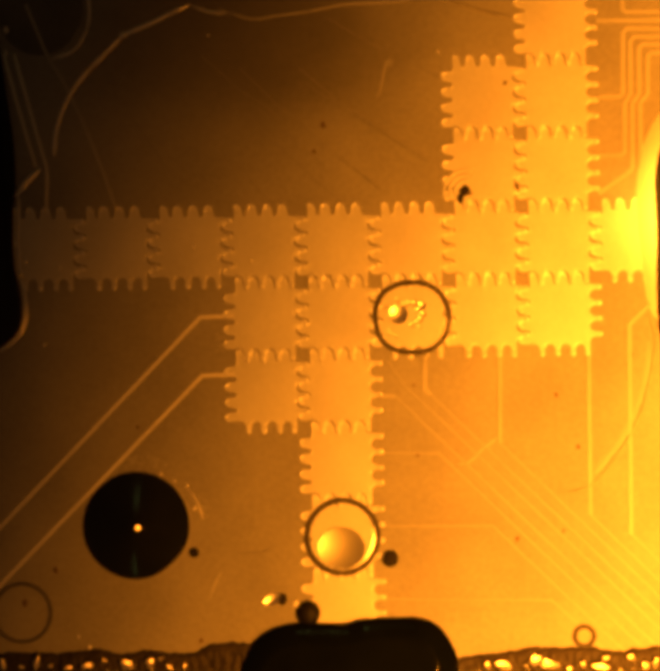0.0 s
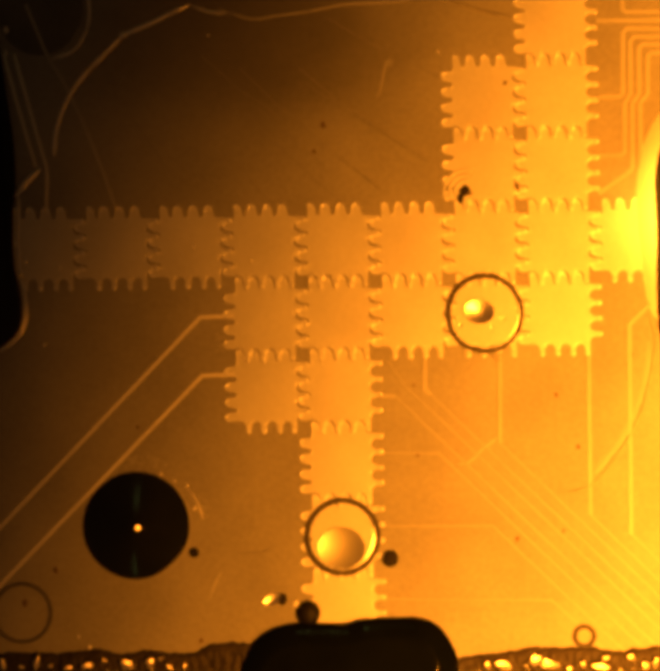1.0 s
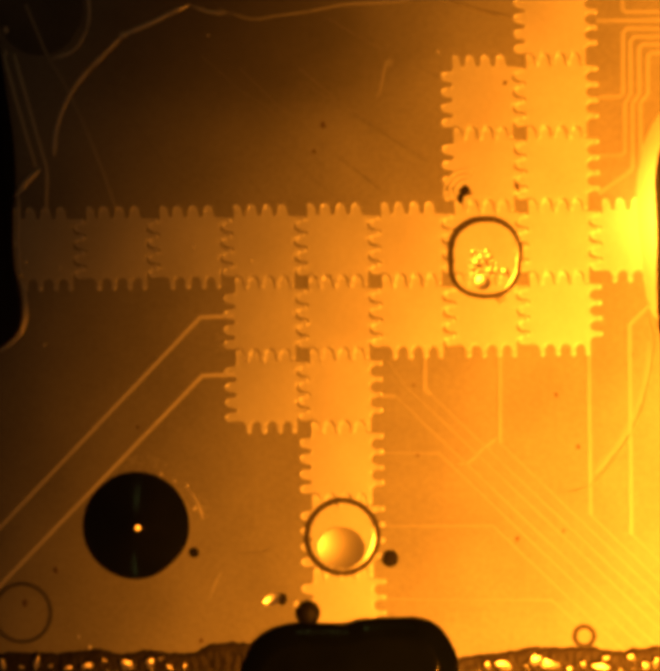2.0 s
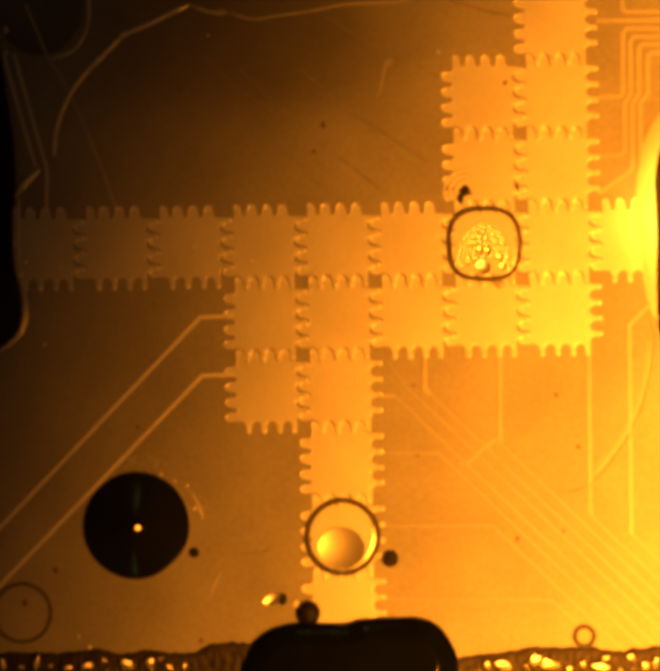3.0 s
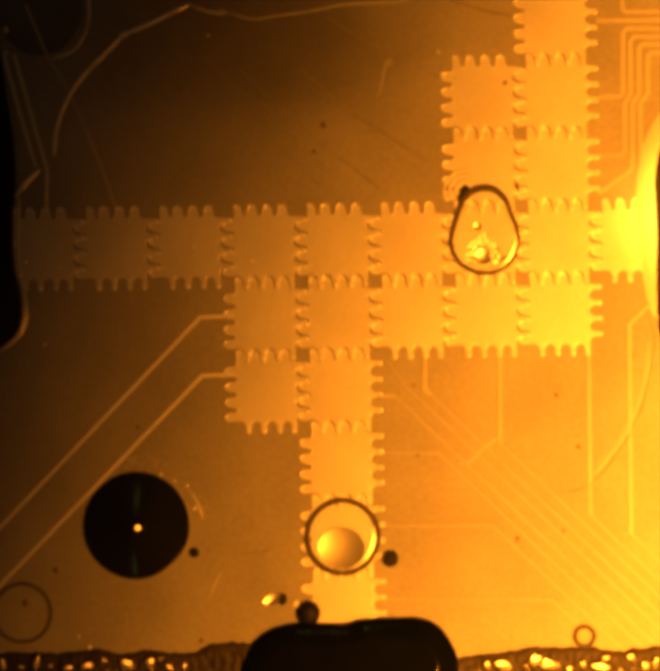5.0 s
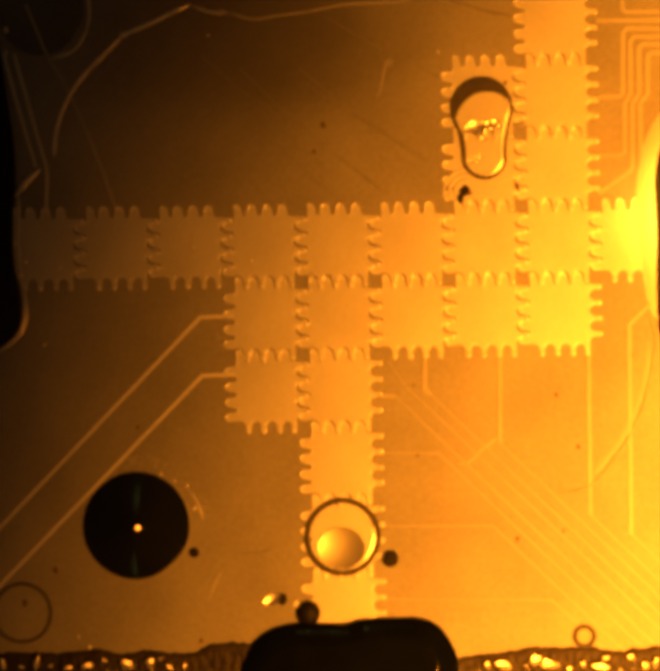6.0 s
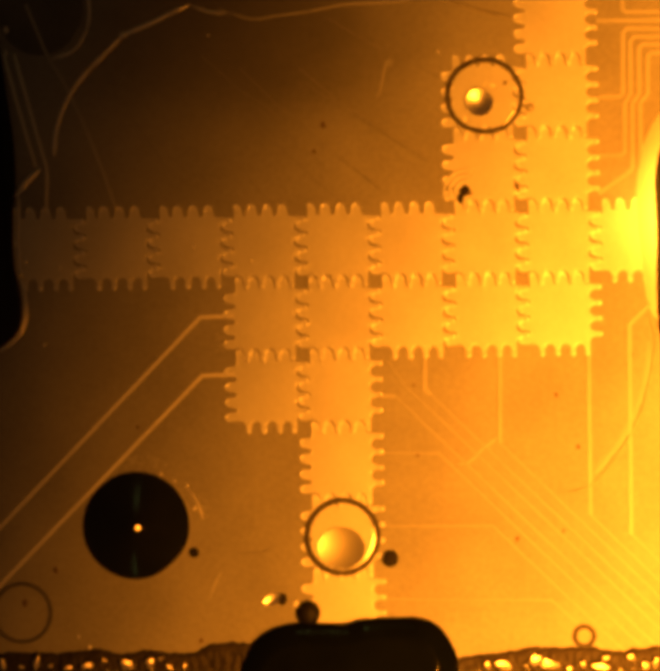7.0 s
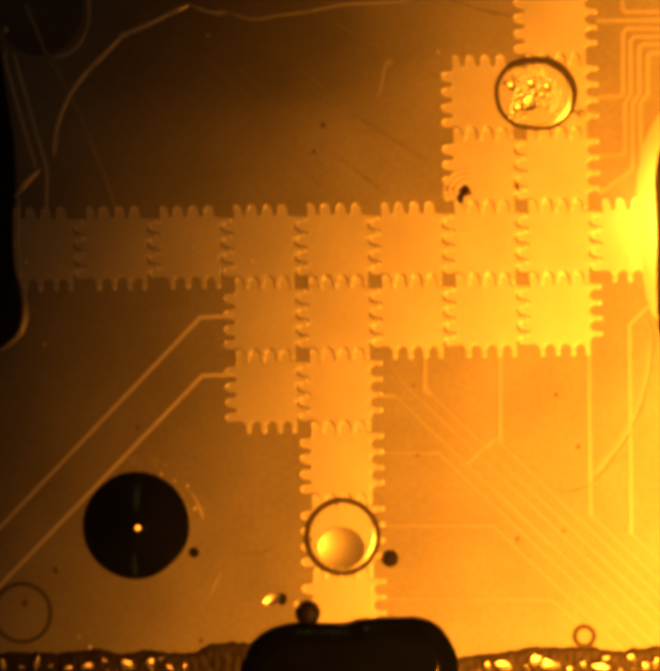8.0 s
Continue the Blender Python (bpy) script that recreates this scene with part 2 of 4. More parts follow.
trace([(60, 10), (110, 130), (150, 195), (196, 292), (240, 400), (270, 486)], 8.0, 1.4, M_TRACE, label="faint bent conductor trace on dark glass")

# ---- scratches, film edges and fibres ----
for path in (
    [(560, 160), (640, 238), (742, 322), (905, 458)],
    [(735, 330), (815, 388), (892, 442)],
    [(790, 205), (880, 290), (1034, 392)],
    [(640, 330), (745, 428), (800, 476)],
    [(540, 370), (600, 440), (640, 478)],
    [(720, 200), (800, 250), (1000, 380)],
    [(760, 40), (880, 110), (1038, 186)],
    [(700, 160), (820, 262), (1030, 398)],
    [(600, 250), (700, 340), (760, 388)],
    [(470, 130), (560, 210), (640, 262)],
    [(290, 250), (350, 335), (420, 440)],
    [(860, 300), (940, 368), (1000, 404)],
):
    trace(path, 2.4, 0.7, M_SCRATCH, "scratch", "fine straight scratch in the glass coating", "scratches", "scratch")


def bead(path, w, h, mat, name, label, cat, group="", step=6.0):
    x0, y0 = path[0]
    pts = smooth_path(flip(path, x0, y0), step)
    n = len(pts)
    v, f = ribbon(pts, half_round(w, h))
    m = 7
    out = []
    for q, (x, y, z) in enumerate(v):
        i = q // m
        taper = min(1.0, (i + 1.5) / 6, (n - i + 0.5) / 6) * (0.9 + 0.22 * noise.noise((i * 0.21, w, 0)))
        px, py = pts[i]
        out.append((px + (x - px) * taper, py + (y - py) * taper, z * taper))
    return tagged(make(name, out, f, mat, (x0, y0, 0)), label, cat, group)


bead([(126, 366), (130, 310), (146, 255), (170, 210), (205, 165), (248, 122), (288, 81)], 7.0, 5.6, M_FILM, "film_edge_or_band",
     "pale curved edge of a dried film on the glass", "film edge", "film edges")
bead([(280, 86), (300, 76), (360, 50), (405, 27), (446, 11)], 7.0, 5.8, M_FILM, "film_edge_or_band",
     "bright bent edge of a dried film on the glass", "film edge", "film edges")
bead([(444, 12), (490, 28), (535, 30)], 4.5, 3, M_FILM, "film_edge_or_band", "wavy pale edge of a dried film on the glass", "film edge", "film edges")
bead([(535, 30), (590, 44), (650, 36), (720, 26), (800, 11), (880, 6), (960, 0)], 3.6, 2, M_TRACE, "film_edge_or_band",
     "wavy dull edge of a dried film on the glass", "film edge", "film edges")
bead([(1050, 2), (1085, 14), (1130, 27), (1170, 36), (1204, 46)], 4.5, 4, M_FIBRE, "film_edge_or_band",
     "dark edge of a dried film beside an electrode", "film edge", "film edges")
bead([(206, -20), (208, 40), (196, 84), (168, 120), (120, 138)], 4.5, 3, M_FILM, "film_edge_or_band",
     "faint round edge of a dried film", "film edge", "film edges")
bead([(186, 62), (168, 96), (148, 114), (122, 127)], 3.6, 2.4, M_FIBRE, "film_edge_or_band",
     "faint inner edge of a dried film", "film edge", "film edges")
bead([(1514, 728), (1527, 770), (1531, 800), (1524, 857), (1510, 920), (1492, 976), (1464, 1032), (1426, 1083), (1394, 1124), (1350, 1146), (1310, 1151)], 4.2, 3.0, M_FIBRE,
     "fibre", "thin curved fibre lying on the glass", "fibre", "fibres")
bead([(1515, 800), (1511, 857), (1497, 918), (1477, 972), (1449, 1026), (1413, 1074), (1388, 1108)], 8.5, 0.9, M_FAINT, "film_edge_or_band",
     "pale soft band beside a fibre", "film edge", "film edges")
bead([(1398, 1128), (1375, 1150), (1358, 1170)], 3, 2.4, M_FIBRE, "fibre", "short fibre lying beside a trace", "fibre", "fibres")
bead([(552, 1291), (590, 1293), (616, 1290), (632, 1279), (646, 1262)], 2.8, 2.0, M_SCRATCH, "fibre",
     "dull curled fibre lying on the glass", "fibre", "fibres")
# pale arc for the residue and, lower down, the bubble's lit rim
arc = [(318 + 127 * math.cos(math.radians(a)), 1228 + 131 * math.sin(math.radians(a))) for a in range(-52, 78, 10)]
bead(arc, 2.6, 1.4, M_FAINT, "bubble_side_line", "thin pale arc of residue and rim light beside the black bubble", "residue")
bead([(430, 1136), (452, 1160), (466, 1186), (474, 1214)], 3.4, 2.0, M_FILM, "bubble_side_line", "pale broken residue beside the black bubble", "residue")


def flakes(x, y, rx, ry, n, size, mat, label, seed):
    """A patch of tiny dried flakes, thinning out towards its border."""
    rng = random.Random(seed)
    verts, faces = [], []
    for _ in range(n):
        a, q = rng.uniform(0, 6.28), rng.random() ** 0.8
        px, py, r = rx * q * math.cos(a), ry * q * math.sin(a), size * rng.uniform(0.4, 1.3)
        v, f = loft([(px + u, py + w) for u, w in circle(r * rng.uniform(0.7, 1.6), r, 9, 0.16, rng.random())], [(0, 0), (r * 0.3, 0.5 + 0.3 * rng.random())])
        faces += [tuple(len(verts) + m for m in g) for g in f]
        verts += v
    return tagged(make("residue_smear", verts, faces, mat, (x, y, 0.15)), label, "residue", "residue smears")


SMEAR = "faint grainy patch of dried residue on the glass"
flakes(256, 190, 42, 44, 60, 3.0, M_SCRATCH, SMEAR, 1)
flakes(140, 74, 18, 30, 16, 2.6, M_FAINT, SMEAR, 2)
flakes(520, 28, 28, 8, 22, 3.0, M_FAINT, "pale grainy residue along the film edge", 3)
flakes(472, 1190, 18, 44, 40, 2.6, M_FAINT, "pale crumbling residue beside the black bubble", 4)
flakes(330, 1082, 62, 16, 46, 3.2, M_FAINT, "pale crumbling residue beside the black bubble", 5)
flakes(516, 800, 16, 24, 26, 3.2, M_FAINT, SMEAR, 6)
flakes(908, 150, 12, 16, 18, 2.6, M_FAINT, SMEAR, 8)
flakes(1340, 262, 8, 12, 12, 2.6, M_FIBRE, "brown grainy residue on an electrode", 9)
bead([(518, 1336), (504, 1360), (490, 1398)], 3.2, 1.4, M_TRACE, "fibre", "short bright fibre lying on the glass", "fibre", "fibres")
bead([(912, 136), (898, 156), (890, 196), (880, 232)], 4.5, 2.2, M_FAINT, "fibre", "pale hooked fibre on dark glass", "fibre", "fibres")
bead([(1166, 1020), (1132, 1045), (1104, 1073), (1086, 1083), (1066, 1085)], 3.6, 1.4, M_TRACE, "fibre", "pale short fibre across the traces", "fibre", "fibres")
bead([(1512, 1204), (1535, 1206), (1560, 1204)], 2.5, 2, M_FIBRE, "fibre", "short dark fibre on bright glass", "fibre", "fibres")


# painted shade: a thin brownish patch with a mottled, ragged border dims the glass
def shade_patch_material():
    mat = material("painted_shade", (0.15, 0.142, 0.13), 0.55, spec=0.2, vary=0.25, scale=700)
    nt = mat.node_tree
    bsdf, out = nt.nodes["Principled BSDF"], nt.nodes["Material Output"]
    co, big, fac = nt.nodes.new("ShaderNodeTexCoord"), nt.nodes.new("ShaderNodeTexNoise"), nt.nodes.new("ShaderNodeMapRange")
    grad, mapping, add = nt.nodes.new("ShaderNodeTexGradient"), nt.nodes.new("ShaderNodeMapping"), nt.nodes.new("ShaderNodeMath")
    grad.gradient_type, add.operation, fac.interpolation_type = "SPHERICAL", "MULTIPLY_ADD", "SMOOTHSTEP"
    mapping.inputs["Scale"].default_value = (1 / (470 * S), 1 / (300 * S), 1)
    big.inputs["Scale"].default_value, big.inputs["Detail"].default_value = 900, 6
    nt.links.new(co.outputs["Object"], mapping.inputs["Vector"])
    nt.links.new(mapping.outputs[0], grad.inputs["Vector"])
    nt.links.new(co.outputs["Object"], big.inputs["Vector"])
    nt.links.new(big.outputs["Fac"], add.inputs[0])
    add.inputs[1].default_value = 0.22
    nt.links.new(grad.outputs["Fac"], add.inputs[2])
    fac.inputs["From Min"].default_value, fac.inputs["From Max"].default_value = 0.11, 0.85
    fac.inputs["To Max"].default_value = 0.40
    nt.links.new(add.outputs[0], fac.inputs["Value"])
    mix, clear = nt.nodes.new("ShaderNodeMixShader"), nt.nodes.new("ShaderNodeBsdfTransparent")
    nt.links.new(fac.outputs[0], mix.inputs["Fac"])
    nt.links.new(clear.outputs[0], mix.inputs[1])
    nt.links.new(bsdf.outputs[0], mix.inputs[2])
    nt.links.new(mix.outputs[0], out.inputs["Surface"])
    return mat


# laid over the upper glass to darken it, fading out from its middle
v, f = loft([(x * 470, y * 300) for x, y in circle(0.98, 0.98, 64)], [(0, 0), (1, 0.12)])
tagged(make("shade_patch", v, f, shade_patch_material(), (590, 70, 0.08), smooth=False), "soft dark patch painted on the glass for the dimmer light there", "stain")

# ---- the gasket round the chip ----
def slab(name, pts, profile, mat, label, cat, z=0.0, kind=""):
    x0, y0 = pts[0]
    outline = flip(pts, x0, y0)
    area = sum(a[0] * b[1] - b[0] * a[1] for a, b in zip(outline, outline[1:] + outline[:1]))
    if area < 0:
        outline.reverse()
    v, f = loft(outline, profile)
    ob = make(name, v, f, mat, (x0, y0, z))
    ob.data.polygons[len(f) - 1].use_smooth = False
    return tagged(ob, label, cat, kind=kind)


left_edge = smooth_path([(-6, 90), (8, 170), (22, 260), (33, 340), (37, 420), (33, 480), (31, 560), (35, 620), (44, 670), (50, 715),
                         (46, 760), (28, 792), (-6, 818)], 7)
slab("gasket_lug", left_edge + [(-420, 818), (-420, 90)], [(0, 0), (1, 10), (6, 18)], M_DARK,
     "black rubber gasket lug beside the electrode row", "gasket")
right_edge = smooth_path([(1562, 300), (1543, 340), (1533, 380), (1529, 440), (1531, 500), (1533, 560), (1533, 660), (1537, 740), (1548, 800), (1562, 830)], 7)
right_edge = [(x + 2.2 * noise.noise((y * 0.05, 3.3, 0)) + 1.6 * noise.noise((y * 0.16, 8.1, 0)), y) for x, y in right_edge]
slab("gasket_lug", right_edge + [(1960, 830), (1960, 316)], [(0, 0), (1, 10), (6, 18)], M_DARK,
     "black rubber gasket lug in the brightest light", "gasket")
bead([(96, 394), (66, 420), (48, 442), (32, 462)], 11, 6.6, M_GLINT, "lug_edge_bead", "bright short bead of epoxy at the lug", "epoxy bead", "epoxy beads")
# the next three beads draw the lit edge of the lug as bright strips
bead([(52, 690), (56, 725), (52, 760), (38, 786), (18, 804), (-6, 820)], 4.5, 6, M_FILM, "lug_edge_bead", "thin bead drawn as the lit edge of the black lug",
     "epoxy bead", "epoxy beads")
bead([(43, 455), (43, 520), (41, 570), (45, 620), (52, 668)], 5, 2.2, M_GLINT, "lug_edge_bead", "long bead drawn as the lit edge of the black lug",
     "epoxy bead", "epoxy beads")
bead([(46, 652), (58, 696), (60, 742), (48, 779), (24, 804), (-4, 824)], 5.5, 2.2, M_GLINT, "lug_edge_bead", "bright bead drawn as the gleam round the lug's rounded end",
     "epoxy bead", "epoxy beads")
# pale fillet outlined like the glow at the lug, its brightness partly in the colour
epoxy = smooth_path([(1560, 240), (1526, 288), (1502, 342), (1490, 405), (1486, 480), (1492, 560), (1502, 640), (1512, 700), (1528, 738), (1560, 760)], 7)
slab("glow_fillet", epoxy + [(1600, 760), (1600, 262)], [(0, 0), (6, 3), (16, 7), (30, 9)], M_EPOXY,
     "broad pale fillet in the shape of the glow beside the black lug", "epoxy fillet")

TORN_X = (-20, 130, 230, 290, 340, 425, 460, 488, 540, 1070, 1120, 1190, 1250, 1390, 1440, 1485, 1560)
TORN_Y = (1523, 1525, 1517, 1526, 1518, 1526, 1521, 1504, 1500, 1537, 1529, 1520, 1511, 1512, 1521, 1514, 1507)


def torn_edge(x):
    return float(np.interp(x, TORN_X, TORN_Y)) + 4 * noise.noise((x * 0.06, 1.3, 0)) + 3 * noise.noise((x * 0.16, 7.7, 0))


def gasket_sheet():
    """Torn edge, lumpy and streaked top, then a plain flat top away from the chip."""
    xs = [-300, -150] + [-20 + 4.5 * k for k in range(352)] + [1650, 1900]
    ds = [(0, 0), (1.2, 4), (3.5, 7), (7, 9), (12, 10), (17, 10.5)] + [(21 + 4.0 * k, 10.5) for k in range(14)] + [(120, 11), (500, 12)]
    verts, faces, m = [], [], len(ds)
    for x in xs:
        y0 = torn_edge(x)
        for d, z in ds:
            y = y0 + d
            rough = min(1.0, max(0.0, (d - 4) / 16)) if d < 90 else 0.2
            lump = 6.0 * abs(noise.noise((x * 0.05, y * 0.026, 2.0))) + 5.0 * noise.noise((x * 0.12, y * 0.05, 5.0)) + 2.4 * noise.noise((x * 0.33, y * 0.2, 9.0))
            verts.append((x, -y, max(0.0, z + rough * lump + (0.8 * noise.noise((x * 0.2, y * 0.2, 3.0)) if d else 0))))
    for i in range(len(xs) - 1):
        for k in range(m - 1):
            a = i * m + k
            faces.append((a, a + 1, a + m + 1, a + m))
    return verts, faces


v, f = gasket_sheet()
tagged(make("gasket_strip", v, f, M_GASKET, (0, 0, 0)), "rough torn brown gasket strip along the chip", "gasket")


def grit(n, seed):
    rng = random.Random(seed)
    verts, faces = [], []
    for _ in range(n):
        gx = rng.uniform(-20, 1570)
        gy = 1560 + rng.gauss(0, 9) + rng.uniform(0, 50)
        if 440 < gx < 1085 or gy < 1538 or gx > 1085 and rng.random() < 0.6:
            continue
        r = rng.choice((2.5, 3, 4, 4, 5, 6)) * rng.uniform(0.7, 1.2)
        k, base = 7, len(verts)
        a0 = rng.uniform(0, 6.28)
        ex = rng.uniform(0.9, 1.8)
        for h, q in ((0, 1.0), (r * 0.5, 0.72)):
            for i in range(k):
                a = a0 + 2 * math.pi * i / k
                rr = r * q * rng.uniform(0.45, 1.25)
                verts.append((gx + rr * math.cos(a) / ex, -(gy + rr * math.sin(a) * ex), h))
        verts.append((gx + rng.uniform(-2, 2), -gy + rng.uniform(-2, 2), r * 0.75))
        for i in range(k):
            j = (i + 1) % k
            faces.append((base + j, base + i, base + k + i, base + k + j))
            faces.append((base + k + j, base + k + i, base + 2 * k))
    return verts, faces


v, f = grit(230, 8)
tagged(make("resin_grit", v, f, M_GRIT, (0, 0, 11), smooth=False), "glinting amber resin grit on the torn gasket", "grit", kind="stuff")


# the gasket's larger glints, built as metal chips that all lean towards the lamp
for k, (x, y, rx, ry) in enumerate(((8, 1553, 8, 13), (52, 1558, 6, 5), (87, 1548, 8, 16), (118, 1556, 6, 5), (160, 1560, 10, 6), (204, 1556, 13, 10), (244, 1543, 7, 6),
                                    (297, 1554, 18, 11), (351, 1548, 9, 15), (376, 1538, 9, 4), (397, 1560, 10, 6), (432, 1556, 6, 7), (1139, 1556, 9, 8), (1177, 1556, 21, 12),
                                    (1251, 1543, 13, 16), (1284, 1553, 22, 13), (1330, 1562, 7, 6), (1362, 1553, 7, 9), (1404, 1559, 25, 8), (1416, 1537, 9, 6), (1475, 1537, 9, 9),
                                    (1508, 1556, 8, 12), (1531, 1550, 8, 13))):
    v, f = loft(circle(rx, ry, 22, 0.20, 300 + k), [(0, -10), (0.4, 3.0), (1.0, 4.2), (2.2, 5.0)])
    v = [(px, py, pz + 3.0 - 0.36 * (0.68 * px - 0.73 * py) + 1.2 * noise.noise((px * 0.16 + k, py * 0.16, 0))) for px, py, pz in v]
    tagged(make("glint_chip", v, f, M_CHIP, (x, y, 12)), "amber glint on the torn gasket, built as a tilted chip", "resin chip", "resin chips")


# ---- black and dark bubbles ----
def dome(name, x, y, rx, ry, h, mat, label, cat, group="", wob=0.0, seed=0, n=64, round_edge=False):
    r = min(rx, ry)
    prof = dome_profile(r, h) if round_edge else cap_profile(r, h)
    v, f = loft(circle(rx, ry, n, wob, seed), prof)
    return tagged(make(name, v, f, mat, (x, y, 0)), label, cat, group)


# the large one is steep, with a small flat top
steep = [(0, 0)]
for k in range(1, 15):
    q = k / 15
    steep.append((112 * k / 14, steep[-1][1] + 112 / 14 * math.tan(math.radians(41 - 12 * q))))
top_z = steep[-1][1]
for rho in (10.0, 8.0, 6.0, 4.0, 2.4, 1.0):
    steep.append((124 - rho, top_z + 0.02 * (10 - rho)))
flat_side = [(x * k, y * k) for x, y in circle(124, 127, 128, 0.009, 3)
             for k in [1.0 - 0.035 * math.exp(-((math.degrees(math.atan2(y, x)) + 42) / 22) ** 2)]]
v, f = loft(flat_side, steep)
tagged(make("air_bubble", v, f, M_BLACK, (318, 1228, 0)), "large round black air bubble with a small glint", "bubble", "dark bubbles")
# the bubble's glint, built as a bright metal disc that leans towards the lamp
v, f = loft(circle(6.8, 6.8, 32), [(0, -3), (0.3, 0.2), (1.4, 0.5), (3.2, 0.8), (5.1, 0.9)])
v = [(x, y, z - 0.286 * x + 0.099 * y) for x, y, z in v]
tagged(make("bead_or_glint", v, f, M_GLINT, (324.5, 1230.5, steep[-1][1] + 2.2)), "tiny bright glint on the black bubble, made as a leaning disc", "bead")
# a darker disc in the chip's corner, small lumps along the film and the lug
v, f = loft(circle(100, 108, 64, 0.01, 4), [(0, 0), (3, 1.0)])
tagged(make("dark_disc", v, f, M_DISC, (92, 22, 0.2)), "dark round disc on the dim glass", "port")
dome("film_lump", 288, 81, 11, 8, 5, M_FILM, "bright small lump on the film edge", "lump")
for x, y, r in ((14, 70, 8), (33, 570, 7), (47, 640, 8), (12, 124, 7)):
    dome("epoxy_drop", x, y, r * 0.8, r * 1.2, 4, M_FILM, "tiny glossy epoxy drop by the lug", "epoxy drop", "epoxy drops")
dome("air_bubble", 453, 1291, 12.5, 12, 6, M_SMOKE, "tiny dark bubble beside the large black one", "bubble", "dark bubbles")
dome("air_bubble", 911, 1305, 20, 20, 9, M_SMOKE, "small dark round bubble beside a droplet", "bubble", "dark bubbles").location.z += 1.5 * S
dome("air_bubble", 720, 1433, 29, 31, 20, M_DULLBLACK, "small black bubble touching the black blob", "bubble", "dark bubbles", round_edge=True)
blob = smooth_path([(540, 1800), (560, 1640), (562, 1572), (574, 1532), (602, 1494), (642, 1468), (690, 1456), (720, 1456), (770, 1456), (812, 1456), (838, 1448), (870, 1445), (930, 1443),
                    (988, 1444), (1028, 1464), (1056, 1504), (1070, 1546), (1074, 1640), (1090, 1800)], 7)
blob_profile, rise = [(4, 0), (2.5, 7), (0.2, 12.5), (0, 13), (0.3, 13.3)], 13.3
for width, slope in ((3, 44), (4, 42), (5, 40), (6, 37), (6, 34.5), (7, 32), (7, 30), (6, 28), (5, 24)):
    rise += width * math.tan(math.radians(slope))
    blob_profile.append((blob_profile[-1][0] + width, rise))
slab("liquid_blob", blob, blob_profile, M_BLOB, "large black glossy liquid blob at the gasket", "blob")

# ---- still droplets ----
RIMH = 1.5


def ring(pts, w, h, mat, name, parent, z=0.3):
    v, f = ribbon(pts, half_round(w, h), True)
    return make(name, v, f, mat, (0, 0, z), parent)


def inset(pts, d):
    return [(x - nx * d, y - ny * d) for (x, y), (nx, ny) in zip(pts, normals2(pts))]


def scoop_z(x, y, r, a):
    """Height of a bubble's shallow hollow."""
    return a * (x * x + y * y) / (r * r)


def bowl(r, a, lift=0.3, n=20, rings=6, rx=1.0, ry=1.0):
    """A bubble cupped to brighten its side away from the lamp, with outer wall."""
    verts, faces = [(0, 0, lift + scoop_z(0, 0, r, a))], []
    for k in range(1, rings + 1):
        q = k / rings
        for i in range(n):
            t = 2 * math.pi * i / n
            x, y = r * q * math.cos(t), r * q * math.sin(t)
            verts.append((x * rx, y * ry, lift + scoop_z(x, y, r, a)))
    # the outer wall has a rim of its own, so that the edge stays crisp
    verts += verts[-n:]
    for i in range(n):
        t = 2 * math.pi * i / n
        verts.append((r * 0.96 * math.cos(t) * rx, r * 0.96 * math.sin(t) * ry, 0))
    for i in range(n):
        j = (i + 1) % n
        faces.append((0, 1 + i, 1 + j))
        for k in (*range(rings - 1), rings):
            faces.append((1 + k * n + i, 1 + (k + 1) * n + i, 1 + (k + 1) * n + j, 1 + k * n + j))
    return verts, faces


def still_droplet(x, y, rx, ry, w, label, bubble=None, seed=1, lipped=True, mat=None):
    thing = empty("droplet", (x, y, 3.0 if 500 < x < 1000 else 1.4))
    tagged(thing, label, "droplet", "droplets")
    outer = circle(rx, ry, 96, 0.004, seed)
    ring(inset(outer, w), w, RIMH, mat or M_RIM, "rim", thing)
    if lipped:
        # the crescent of refracted light, built as a pale ramp
        inner = inset(outer, 2 * w + 2.4)
        arc = [inner[k % 96] for k in range(70, 104)]
        v, f = ribbon(arc, [(2.9, 0), (2.9, 1.6), (-2.9, 0)])
        v = [(px + (arc[q // 3][0] - px) * (1 - k), py + (arc[q // 3][1] - py) * (1 - k), pz * k)
             for q, (px, py, pz) in enumerate(v) for k in [min(1.0, math.sin(math.pi * (q // 3 + 0.3) / 33.6) * 1.6)]]
        make("gleam_lip", v, f, M_BEAD, (0, 0, 0.3), thing, smooth=False)
    if bubble:
        bx, by, r, qx, qy, depth = bubble
        v, f = bowl(r, depth, 0.3, 40, 8, qx, qy)
        make("bubble", v, f, M_BOWL, (bx - x, y - by, -1.8), thing, label="large pale trapped bubble")
    return thing


still_droplet(800, 1254, 89.5, 92, 6.7, "round still droplet with a dark rim and one large bubble", (797, 1281, 52, 1.07, 0.95, 5.0), 2)
still_droplet(52, 1432, 72, 72, 4.6, "faint dark ring of a droplet on dim glass", None, 5, False, M_FAINTRIM)
still_droplet(1365.5, 1486.5, 28, 28.5, 5.6, "tiny ring-shaped droplet at the gasket", None, 7, False)

# amber bead, dark speck and dust
v, f = bowl(17, 2.8, 0.05, 24, 6, 1.3, 0.78)
tagged(make("bead_or_glint", v, f, M_GLINT, (637, 1400, 0.1)), "bright amber oil bead on the glass", "bead").rotation_euler.z = math.radians(36)
dome("bead_or_glint", 660, 1400, 11, 15, 4, M_SMOKE, "small dark dome beside the bright oil bead", "bead")
